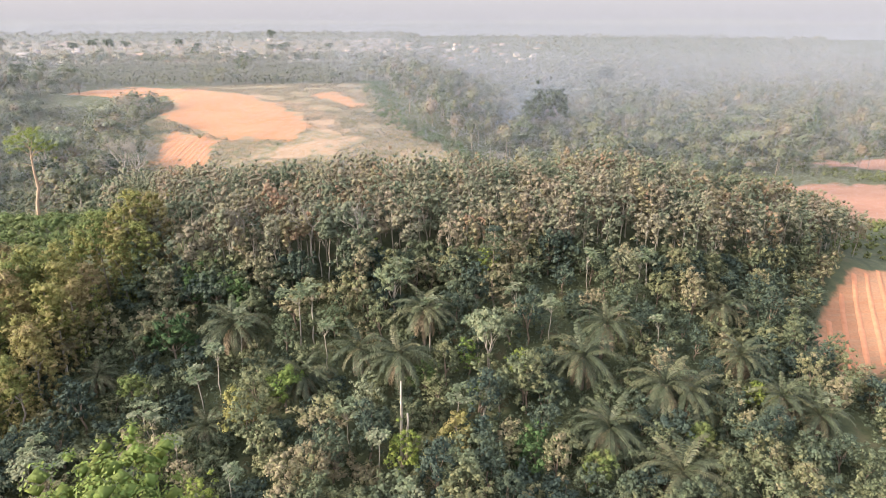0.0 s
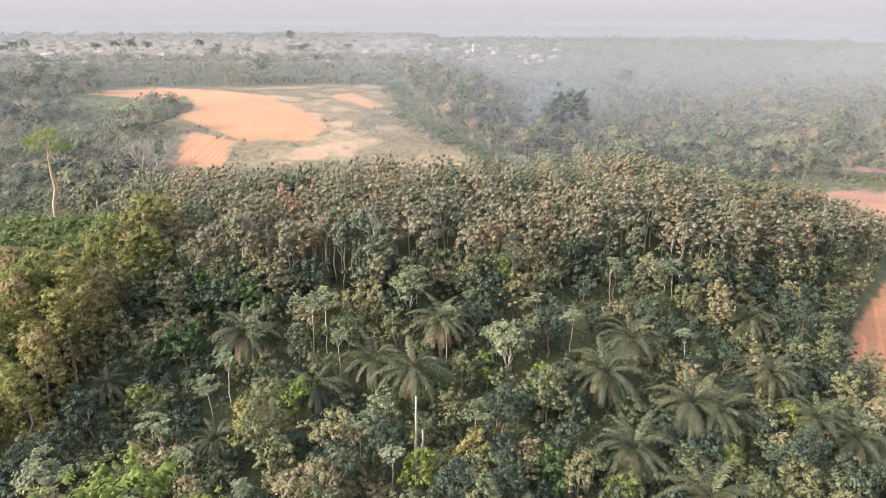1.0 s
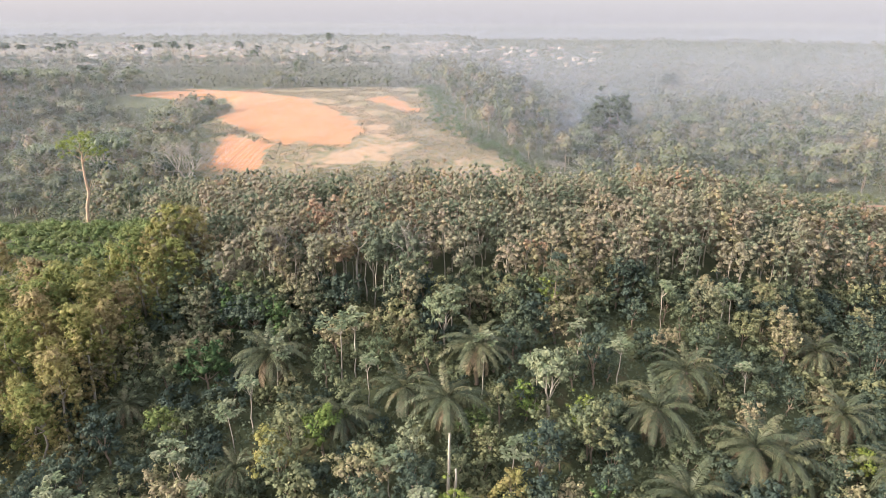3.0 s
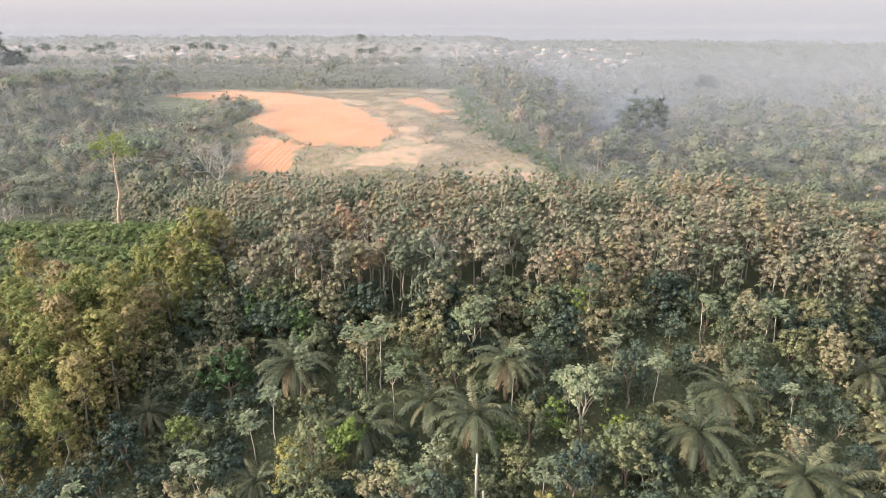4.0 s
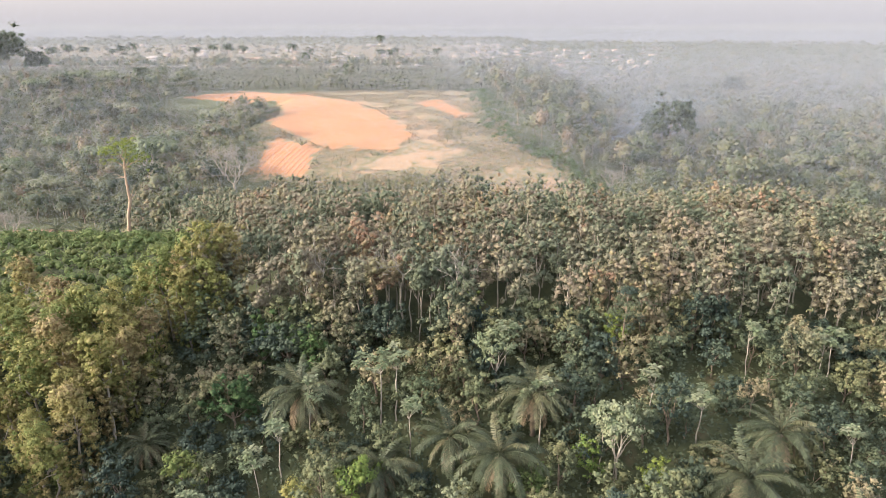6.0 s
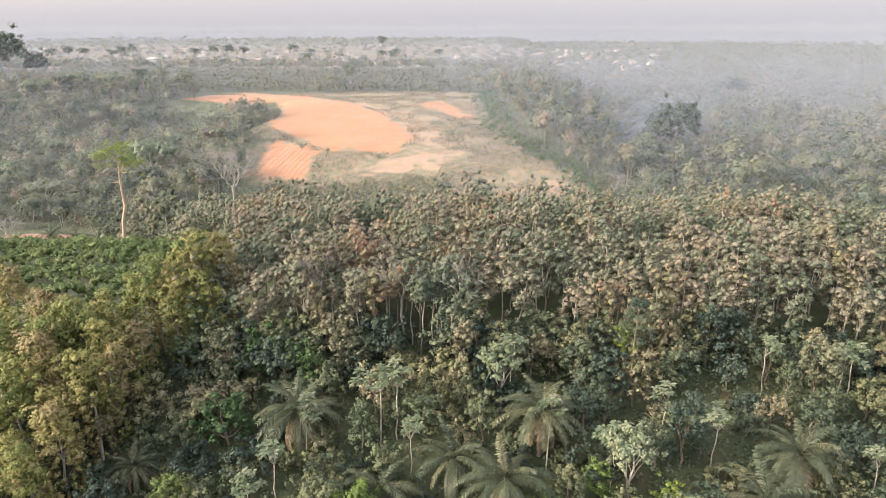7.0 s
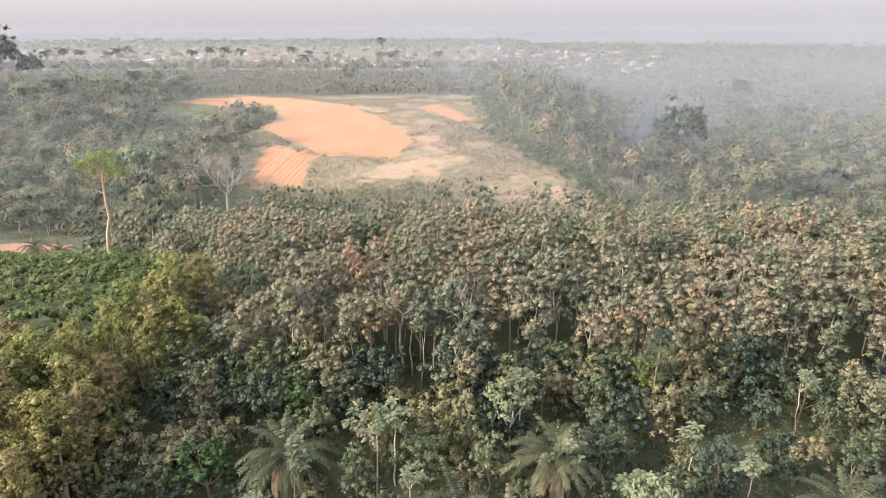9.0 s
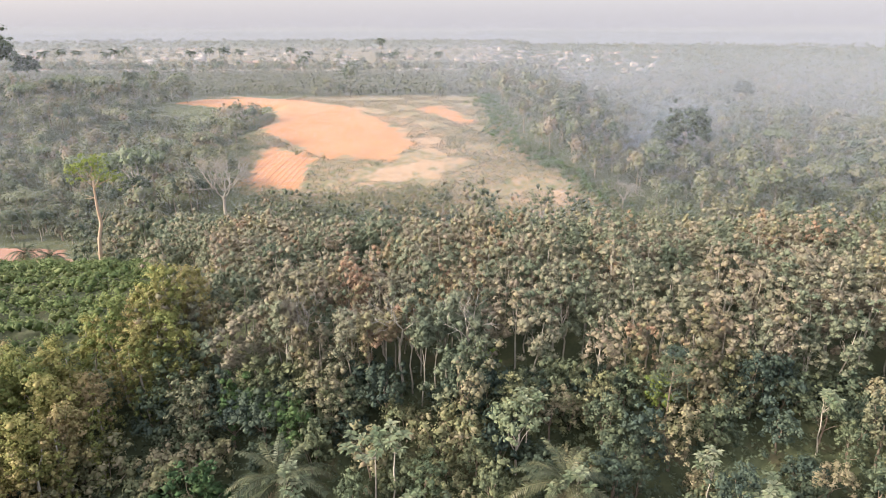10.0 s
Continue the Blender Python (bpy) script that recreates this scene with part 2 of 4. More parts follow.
def inside(poly, x, y):
    """Signed distance to a closed outline: positive inside."""
    xs, ys = [p[0] for p in poly], [p[1] for p in poly]
    off = max(min(xs) - x, x - max(xs), min(ys) - y, y - max(ys))
    if off > 12:
        return -off
    best, odd = 1e9, False
    for (x0, y0), (x1, y1) in zip(poly, poly[1:] + poly[:1]):
        dx, dy = x1 - x0, y1 - y0
        t = max(0, min(1, ((x - x0) * dx + (y - y0) * dy) / (dx * dx + dy * dy)))
        best = min(best, math.hypot(x - x0 - t * dx, y - y0 - t * dy))
        if (y0 > y) != (y1 > y) and x < x0 + (y - y0) / (y1 - y0) * dx:
            odd = not odd
    return best if odd else -best


CLEARED = [(-148, 436), (-120, 434), (-54, 388), (-35, 357), (-20, 331), (-14, 309), (-22, 289), (-51, 291), (-66, 306), (-89, 335), (-84, 350), (-88, 368), (-100, 395), (-118, 424)]
CLEARED_SMALL = [(-16, 379), (-3, 393), (15, 352), (11, 341)]
TILLED_FAR = [(-78, 270), (-76, 306), (-54, 290), (-56, 261)]
BAND = [(-37, 275), (-16, 287), (7, 291), (11, 284), (-17, 268.5), (-31, 269.5)]
PALE_FLANK = [(-48, 392), (-30, 372), (-5, 330), (10, 300), (-6, 296), (-24, 300), (-34, 340), (-60, 380)]
PATCH = [(26, 256), (45, 262), (57, 254), (43, 247)]
HILL = [(25, 441), (31, 337), (35, 297), (47, 275), (60, 250), (40, 240), (-30, 245), (-60, 255), (-82, 264), (-82, 306), (-91, 320), (-92, 380), (-104, 425), (-60, 440)]
RED_FIELD = [(160, 212), (182, 216), (216, 211), (200, 160), (168, 158), (165, 175), (161, 196)]
RED_FIELD_FAR = [(211, 248), (235, 254), (275, 256), (250, 226)]
TILLED_NEAR = [(78, 80.5), (95, 96.5), (107, 107), (120, 110), (160, 114), (160, 100), (100, 78), (86, 72.8), (79, 73.5)]
TRACK = [(66, 54), (68, 60), (71, 64), (72, 63), (69, 53)]
BARE_PATCH = [(-140, 212), (-116, 209), (-103, 195), (-124, 189), (-150, 192)]
FIELD = [(-47, 97), (-46, 108), (-45, 130), (-58, 148), (-75, 158), (-110, 170), (-140, 160), (-120, 100), (-80, 88)]
STRIP = [(-156, 404), (-150, 418), (-118, 428), (-80, 420), (-80, 400), (-112, 393), (-135, 398)]
SOILS = [CLEARED, CLEARED_SMALL, TILLED_FAR, RED_FIELD, RED_FIELD_FAR, TILLED_NEAR, BARE_PATCH]


def cover(x, y):
    def soft(polys, width):
        return max(min(1, max(0, 0.5 + inside(p, x, y) / width)) for p in polys)
    return max(soft(SOILS[:2] + SOILS[3:5], 22), soft([SOILS[2]], 13), soft(SOILS[5:], 7), soft([STRIP], 14)), soft([HILL], 16), max(soft([BAND, PATCH], 13) * 0.85, soft([PALE_FLANK], 22) * 0.75), 0.3 if x > 65 and y < 140 else 1.0 if x > 65 and y < 300 or x < -100 and y < 220 else 0.0


def grid_lines(lo, hi, step, far_lo, far_hi, grow):
    a = list(np.arange(lo, hi + 0.01, step))
    s = step
    while a[-1] < far_hi:
        s *= grow
        a.append(min(far_hi, a[-1] + s))
    s = step
    while a[0] > far_lo:
        s *= grow
        a.insert(0, max(far_lo, a[0] - s))
    return a


def make_ground():
    xs = grid_lines(-150, 260, 2.0, -4900, 4900, 1.18)
    ys = grid_lines(40, 450, 2.0, -1500, 4900, 1.12)
    verts, cov = [], []
    for y in ys:
        for x in xs:
            verts.append((x, y, land(x, y)))
            near = -200 < x < 320 and 30 < y < 480
            town = 745 + 70 * noise.noise(Vector((x * 0.012, 0, 2))) < y < 1700 and -0.68 * y < x < 0.1 * y
            cov.extend(cover(x, y) if near else (0.33, 0.5, 0.32, 0) if town else (0, 0.1, 0, 0))
    nx = len(xs)
    faces = [(j * nx + i, j * nx + i + 1, (j + 1) * nx + i + 1, (j + 1) * nx + i) for j in range(len(ys) - 1) for i in range(nx - 1)]
    me = bpy.data.meshes.new("ground")
    me.from_pydata(verts, [], faces)
    me.attributes.new("cover", "FLOAT_COLOR", "POINT").data.foreach_set("color", cov)
    me.shade_smooth()
    me.materials.append(M_GROUND)
    return tagged(new("ground", me), "hilly ground of orange laterite, dry grass and leaf litter", "ground", kind="structure")


ground = make_ground()

# ---------------------------------------------------------------- mesh builders
rng = np.random.default_rng(7)


def unit(a):
    return a / np.maximum(np.linalg.norm(a, axis=-1, keepdims=True), 1e-9)


def mesh_of(name, verts, faces, material, smooth=False):
    me = bpy.data.meshes.new(name)
    me.from_pydata([tuple(v) for v in verts], [], faces)
    if smooth:
        me.shade_smooth()
    me.materials.append(material)
    return me


def tri_mesh(name, verts, tris, material):
    """A mesh from arrays of corners and triangles."""
    me = bpy.data.meshes.new(name)
    me.vertices.add(len(verts))
    me.vertices.foreach_set("co", np.asarray(verts, np.float32).ravel())
    me.loops.add(len(tris) * 3)
    me.loops.foreach_set("vertex_index", np.asarray(tris, np.int32).ravel())
    me.polygons.add(len(tris))
    me.polygons.foreach_set("loop_start", np.arange(0, len(tris) * 3, 3, dtype=np.int32))
    me.update(calc_edges=True)
    me.materials.append(material)
    return me


def leaves(centres, normals, length, width, fold=0.25, droop=0.2):
    """Folded leaf blades, two triangles each, lying square to the normals."""
    n = len(centres)
    nrm = unit(normals)
    u = unit(np.cross(nrm, unit(rng.normal(size=(n, 3)))))
    v = np.cross(nrm, u)
    ln = (length * rng.uniform(0.7, 1.3, (n, 1)))
    wd = (width * rng.uniform(0.7, 1.3, (n, 1)))
    p0 = centres - u * ln / 2
    p2 = centres + u * ln / 2 - nrm * ln * droop
    p1 = centres + v * wd / 2 - nrm * wd * fold
    p3 = centres - v * wd / 2 - nrm * wd * fold
    verts = np.stack([p0, p1, p2, p3], 1).reshape(-1, 3)
    b = np.arange(n)[:, None] * 4
    return verts, np.concatenate([b + [0, 1, 2], b + [0, 2, 3]], 1).reshape(-1, 3)


def join(pieces):
    vs, ts, k = [], [], 0
    for v, t in pieces:
        vs.append(v)
        ts.append(np.asarray(t) + k)
        k += len(v)
    return np.concatenate(vs), np.concatenate(ts)


OCTA = np.array(((1, 0, 0), (-1, 0, 0), (0, 1, 0), (0, -1, 0), (0, 0, 1), (0, 0, -1)), float)
OCTA_FACES = np.array(((0, 2, 4), (2, 1, 4), (1, 3, 4), (3, 0, 4), (2, 0, 5), (1, 2, 5), (3, 1, 5), (0, 3, 5)))


def bodies(centres, radii):
    """The dense inside of each clump, a small uneven lump."""
    k = len(centres)
    v = centres[:, None, :] + OCTA[None] * radii[:, None, None] * rng.uniform(0.75, 1.15, (k, 6, 1)) + rng.normal(size=(k, 6, 3)) * radii[:, None, None] * 0.16
    return v.reshape(-1, 3), (OCTA_FACES[None] + np.arange(k)[:, None, None] * 6).reshape(-1, 3)


def clumped(centres, radii, per, length, width, up=0.5, cap=-0.25, fold=0.14, out=0.0, ruffle=0.2, dense=0.0):
    """Clumps of leaves: each a ragged cap of blades round its centre, over a dense inside."""
    k = len(centres)
    d = unit(rng.normal(size=(k * per, 3)))
    d[:, 2] = np.where(d[:, 2] < cap, -d[:, 2], d[:, 2])
    r = np.repeat(radii, per)[:, None] * rng.uniform(0.72, 1.12, (k * per, 1))
    c = np.repeat(centres, per, 0) + d * r
    away = np.repeat(unit(centres - centres.mean(0)), per, 0) * out
    spray = leaves(c, d * 1.2 + away + np.array((0, 0, up * 0.7)) + rng.normal(size=d.shape) * ruffle, length, width, fold)
    return join([bodies(centres, radii * dense), spray]) if dense else spray


def envelope(k, rx, ry, rz, zc, low=-0.5, rough=0.18, fill=0.75):
    """Centres of clumps over an uneven egg-shaped crown."""
    d = unit(rng.normal(size=(k * 3, 3)))
    d = d[d[:, 2] > low][:k]
    s = (1 + rng.normal(size=(len(d), 1)) * rough) * rng.uniform(fill, 1.0, (len(d), 1))
    lump = 1 + 0.18 * np.sin(d[:, :1] * 4.1 + rng.uniform(0, 6)) * np.cos(d[:, 1:2] * 3.7 + rng.uniform(0, 6))
    return d * s * lump * np.array((rx, ry, rz)) + np.array((0, 0, zc))


def tube(points, radii, sides=6):
    """A tapered limb along a line of points."""
    P = [Vector(p) for p in points]
    verts, tris = [], []
    for i, p in enumerate(P):
        t = (P[min(i + 1, len(P) - 1)] - P[max(i - 1, 0)]).normalized()
        a = t.orthogonal().normalized()
        b = t.cross(a)
        for s in range(sides):
            g = 2 * math.pi * s / sides
            verts.append(p + (a * math.cos(g) + b * math.sin(g)) * radii[i])
    for i in range(len(P) - 1):
        for s in range(sides):
            q, q2 = i * sides + s, i * sides + (s + 1) % sides
            tris += [(q, q2, q2 + sides), (q, q2 + sides, q + sides)]
    top = len(verts)
    verts.append(P[-1])
    tris += [((len(P) - 1) * sides + s, (len(P) - 1) * sides + (s + 1) % sides, top) for s in range(sides)]
    return np.array([tuple(v) for v in verts]), np.array(tris)


def bend(p0, p1, n, wob):
    """Points of a crooked line from p0 to p1."""
    a, b = np.array(p0, float), np.array(p1, float)
    out = [a + (b - a) * i / n for i in range(n + 1)]
    for i in range(1, n):
        out[i] = out[i] + rng.normal(size=3) * wob * np.array((1, 1, 0.4))
    return out


def part(name, me, parent, label="", m=None):
    ob = new(name, me)
    ob.parent = parent
    if m is not None:
        ob.matrix_basis = m
    return tagged(ob, label)


class Kind:
    """One kind of plant or house: built once, then set down wherever it stands."""

    def __init__(self, root):
        self.root, self.used = root, False

    def put(self, x, y, z, turn=0.0, size=1.0, tall=1.0, lean=(0, 0)):
        m = Matrix.Translation((x, y, z)) @ Euler((lean[0], lean[1], turn)).to_matrix().to_4x4()
        s = Vector((size, size, size * tall))
        if not self.used:
            self.used = True
            self.root.matrix_basis = m @ Matrix.Diagonal((*s, 1))
            return self.root
        r = self.root.scale
        return copy_thing(self.root, m @ Matrix.Diagonal((s.x / r.x, s.y / r.y, s.z / r.z, 1)))


def thing(name, label, category, group=""):
    return tagged(new(name), label, category, group)


def branches(base, tips, r0, sides=4, wob=0.15):
    return [tube(bend(base, t, 4, wob), [r0, r0 * 0.75, r0 * 0.55, r0 * 0.35, r0 * 0.15], sides) for t in tips]


# ---------------------------------------------------------------- kinds of plants


def rubber_tree(height=12.0, r=2.6, share=0.3, label="slender rubber tree with a dense olive-brown crown on the ridge"):
    root = thing("rubber_tree", label, "tree", "rubber trees on the ridge")
    low = height * share
    line = bend((0, 0, -0.6), (rng.normal() * 0.4, rng.normal() * 0.4, height * 0.8), 5, 0.12)
    cr = envelope(72, r, r, (height - low) * 0.52, (height + low) / 2, -0.8, 0.15, 0.7)
    pieces = [tube(line, [0.13, 0.115, 0.10, 0.08, 0.06, 0.035], 6)]
    pieces += branches(line[3], [c for c in cr if c[2] > height * 0.6][:5], 0.045)
    part("trunk", tri_mesh("rubber_trunk", *join(pieces), M_PALEBARK), root, "thin pale trunk with a few rising branches")
    v = clumped(cr, rng.uniform(0.38, 0.66, len(cr)), 22, 0.22, 0.15, 0.4, out=0.4, dense=0.7)
    part("crown", tri_mesh("rubber_crown", *v, M_RUBBER), root)
    kind = Kind(root)
    kind.arrays = clumped(cr, rng.uniform(0.4, 0.68, len(cr)), 8, 0.4, 0.28, 0.4, out=0.4, dense=0.65)
    kind.trunk = pieces[0]
    return kind


def broadleaf(height, r, mat, name="forest_tree", label="bushy broadleaf forest tree with dark green leaves", group="trees of the thicket", clumps=74, low=0.06, leaf=(0.27, 0.18), per=16, bark=None, flat=1.0):
    root = thing(name, label, "tree", group)
    zl = height * low
    rz = (height - zl) * 0.5 * flat
    zc = height - rz
    line = bend((0, 0, -0.6), (rng.normal() * 0.3, rng.normal() * 0.3, zc), 4, 0.15)
    cr = envelope(clumps, r, r, rz, zc, -0.65, 0.22, 0.6)
    pieces = [tube(line, [0.2, 0.16, 0.13, 0.1, 0.06], 6)] + branches(line[2], cr[:6], 0.08)
    part("trunk", tri_mesh("trunk", *join(pieces), bark or M_BARK), root)
    v = clumped(cr, rng.uniform(0.34, 0.68, len(cr)) * r / 2.4 * (74 / clumps) ** 0.4, per, leaf[0], leaf[1], 0.5, out=0.45, dense=0.62)
    part("crown", tri_mesh("crown", *v, mat), root)
    return Kind(root)


def vine_mound(r, height, mat):
    """A shrub smothered by creepers, leafy down to the ground."""
    root = thing("shrub", "leafy shrub smothered by creepers on the slope", "shrub", "shrubs of the thicket")
    cr = envelope(52, r, r * rng.uniform(0.8, 1.1), height * 0.62, height * 0.38, -0.35, 0.2, 0.75)
    stem = [tube(bend((0, 0, -0.4), c, 3, 0.1), [0.06, 0.045, 0.03, 0.015], 4) for c in cr[:5]]
    part("stem", tri_mesh("stem", *join(stem), M_BARK), root)
    v = clumped(cr, rng.uniform(0.34, 0.62, len(cr)), 15, 0.27, 0.18, 0.5, out=0.4, dense=0.62)
    part("foliage", tri_mesh("foliage", *v, mat), root)
    return Kind(root)


def draped_tree(height, r, mat):
    """A tall yellowing tree with creepers that hang down its sides."""
    root = thing("draped_tree", "tall yellowing tree hung with creepers down to the slope", "tree", "yellowing trees on the slope")
    line = bend((0, 0, -0.6), (rng.normal() * 0.6, rng.normal() * 0.5, height * 0.86), 5, 0.2)
    cr = np.concatenate([envelope(70, r * 0.86, r * 0.86, height * 0.3, height * 0.71, -0.8, 0.3, 0.45), envelope(14, r * 0.6, r * 0.6, height * 0.1, height * 0.95, -0.5, 0.2, 0.5)])
    pieces = [tube(line, [0.2, 0.17, 0.14, 0.11, 0.08, 0.04], 6)] + branches(line[3], cr[:8], 0.08)
    part("trunk", tri_mesh("trunk", *join(pieces), M_PALEBARK), root, "pale crooked trunk and branches")
    v = clumped(cr, rng.uniform(0.4, 0.8, len(cr)), 32, 0.24, 0.16, 0.4, out=0.3, dense=0.55)
    part("crown", tri_mesh("crown", *v, mat), root)
    hang = []
    for k in range(15):
        g = rng.uniform(0, 6.28)
        x, y = math.cos(g) * r * rng.uniform(0.5, 1.0), math.sin(g) * r * rng.uniform(0.5, 1.0)
        top = height * rng.uniform(0.6, 0.95)
        hang += [(x + rng.normal() * 0.25, y + rng.normal() * 0.25, top * q) for q in np.linspace(0.1, 1, 10)]
    v = clumped(np.array(hang), rng.uniform(0.24, 0.45, len(hang)), 18, 0.24, 0.15, 0.1, -1, dense=0.6)
    part("creeper", tri_mesh("creeper", *v, mat), root, "curtain of hanging creeper")
    return Kind(root)


def umbrella_tree(height, tiers=3, spread=1.6):
    """A thin pale stem that forks late and carries flat rosettes of big lobed leaves."""
    root = thing("umbrella_tree", "thin pale-stemmed umbrella tree with light green leaf rosettes", "tree", "umbrella trees in the thicket")
    fork = height * 0.66
    line = bend((0, 0, -0.6), (rng.normal() * 0.25, rng.normal() * 0.25, fork), 4, 0.08)
    tips = []
    for k in range(5 + 2 * tiers):
        g = 2 * math.pi * k / (5 + 2 * tiers) + rng.uniform(-0.3, 0.3)
        rr = spread * rng.uniform(0.3, 1.0)
        tips.append((math.cos(g) * rr, math.sin(g) * rr, height - rr * 0.4 - rng.uniform(0, 1.1)))
    pieces = [tube(line, [0.085, 0.078, 0.068, 0.058, 0.045], 6)] + branches(line[-1], tips, 0.03, 3, 0.06)
    part("trunk", tri_mesh("trunk", *join(pieces), M_PALEBARK), root, "thin white stem")
    for t in tips:
        n = 15
        g = rng.uniform(0, 6.28) + np.arange(n) * 2 * math.pi / n
        el = rng.uniform(-0.35, 0.5, n)
        d = np.stack([np.cos(g) * np.cos(el), np.sin(g) * np.cos(el), np.sin(el)], 1)
        ln = rng.uniform(0.5, 0.82, (n, 1))
        c = np.array(t)
        side = unit(np.cross(d, (0, 0, 1)))
        p0, p2 = c + d * 0.08, c + d * ln - np.array((0, 0, 0.12))
        mid = c + d * ln * 0.6 + np.array((0, 0, 0.05))
        vv = np.stack([p0, mid + side * 0.16, p2, mid - side * 0.16], 1).reshape(-1, 3)
        b = np.arange(n)[:, None] * 4
        part("leaf_rosette", tri_mesh("leaf_rosette", vv, np.concatenate([b + [0, 1, 2], b + [0, 2, 3]], 1).reshape(-1, 3), M_PALE), root)
    return Kind(root)


def frond_mesh(name, length, rise, sag, mat, pairs=24, leaflet=0.85, blade=0.075):
    """One feather frond along +x: an arched rib with hanging leaflets on both sides."""
    def rib(t):
        a = rise - sag * t
        return a
    pts, p, n = [np.zeros(3)], np.zeros(3), 8
    for i in range(n):
        a = rib((i + 0.5) / n)
        p = p + np.array((math.cos(a), 0, math.sin(a))) * length / n
        pts.append(p)
    pieces = [tube(pts, [0.07 * (1 - 0.85 * i / n) + 0.008 for i in range(n + 1)], 3)]
    pts = np.array(pts)
    verts, tris = [], []
    for i in range(pairs):
        t = 0.14 + 0.86 * i / (pairs - 1)
        f = t * n
        k = min(int(f), n - 1)
        c = pts[k] + (pts[k + 1] - pts[k]) * (f - k)
        fwd = unit(pts[k + 1] - pts[k])
        ln = leaflet * (0.55 + 0.45 * math.sin(math.pi * min(1, t * 1.05))) * rng.uniform(0.85, 1.15)
        for s in (-1, 1):
            d = unit(np.array((0, s, 0)) * 0.85 + fwd * 0.55 + np.array((0, 0, rng.uniform(-0.35, 0.15))))
            q = c + d * ln * 0.55
            e = c + d * ln + np.array((0, 0, -0.28 * ln))
            w = fwd * blade
            b = len(verts)
            verts += [c - w * 0.6, c + w * 0.6, q + w, q - w, e]
            tris += [(b, b + 1, b + 2), (b, b + 2, b + 3), (b + 3, b + 2, b + 4)]
    pieces.append((np.array(verts), np.array(tris)))
    return tri_mesh(name, *join(pieces), mat)


FRONDS = [frond_mesh("frond_young", 5.2, 1.35, 1.3, M_FROND), frond_mesh("frond_mid", 6.4, 0.98, 1.75, M_FROND),
          frond_mesh("frond_wide", 6.4, 0.6, 1.7, M_FROND), frond_mesh("frond_low", 5.6, 0.15, 1.55, M_FROND)]
DRY = frond_mesh("frond_dry", 4.4, -0.35, 1.3, M_DRYFROND)


def oil_palm(height, count=30, dry=6, size=1.0):
    root = thing("oil_palm", "oil palm with arching dusty green fronds above dead brown ones", "palm tree", "oil palms in the thicket")
    line = bend((0, 0, -0.6), (rng.normal() * 0.2, rng.normal() * 0.2, height), 4, 0.06)
    part("trunk", tri_mesh("palm_trunk", *tube(line, [0.36, 0.3, 0.3, 0.34, 0.42], 8), M_BARK), root, "shaggy brown trunk")
    c = Vector(line[-1])
    top = float(c.z)
    for i in range(count):
        q = i / (count - 1)
        me = FRONDS[min(3, int(q * 4.0 + 0.45))]
        g = i * 2.39996 + rng.uniform(-0.15, 0.15)
        part("frond", me, root, "", Matrix.Translation(c) @ Euler((rng.uniform(-0.25, 0.25), rng.uniform(-0.12, 0.12), g)).to_matrix().to_4x4() @ Matrix.Scale(size * rng.uniform(0.85, 1.1), 4))
    for i in range(dry):
        part("dry_frond", DRY, root, "brown dead frond hanging down", Matrix.Translation(c - Vector((0, 0, 0.25))) @ Euler((rng.uniform(-0.2, 0.2), rng.uniform(-0.1, 0.2), i * 2.39996 + 1)).to_matrix().to_4x4() @ Matrix.Scale(size, 4))
    kind = Kind(root)
    kind.top = top
    return kind


def bare_tree(height, spread, mat, label, name="bare_tree", depth=4, trunk=0.3, start=0.28):
    """A leafless spreading tree: forks again and again down to fine twigs."""
    root = thing(name, label, "tree")
    twigs = []

    def grow(limbs, p, d, ln, r, level):
        q = p + d * ln
        (limbs if level < 3 else twigs).append(tube(bend(p, q, 3, ln * 0.05), [r, r * 0.85, r * 0.72, r * 0.6], 6 if level < 2 else 3))
        if level >= depth:
            return
        for _ in range(3 if level < 3 else 4):
            e = unit(d * 0.9 + unit(rng.normal(size=3)) * 0.75 + np.array((0, 0, 0.12)))
            e[2] = max(e[2], -0.1)
            grow(limbs, q - d * ln * rng.uniform(0, 0.35), unit(e), ln * rng.uniform(0.6, 0.82), r * 0.66, level + 1)
    fork = np.array((0, 0, height * start))
    stem = part("trunk", tri_mesh("bare_trunk", *tube(bend((0, 0, -0.5), fork, 3, 0.1), [trunk * 1.3, trunk * 1.05, trunk, trunk * 0.95], 8), mat), root, "pale bare trunk")
    for k in range(5):
        g = k * 1.2566 + rng.uniform(-0.3, 0.3)
        limbs = []
        grow(limbs, fork - np.array((0, 0, rng.uniform(0, 0.8))), unit(np.array((math.cos(g) * spread, math.sin(g) * spread, rng.uniform(0.7, 1.3)))), height * 0.27, trunk * 0.6, 1)
        part("limb", tri_mesh("bare_limb", *join(limbs), mat), stem)
    tagged(part("twig_crown", tri_mesh("bare_twigs", *join(twigs), M_TWIG), root, "fine grey twig tangle"), kind="stuff")
    return Kind(root)


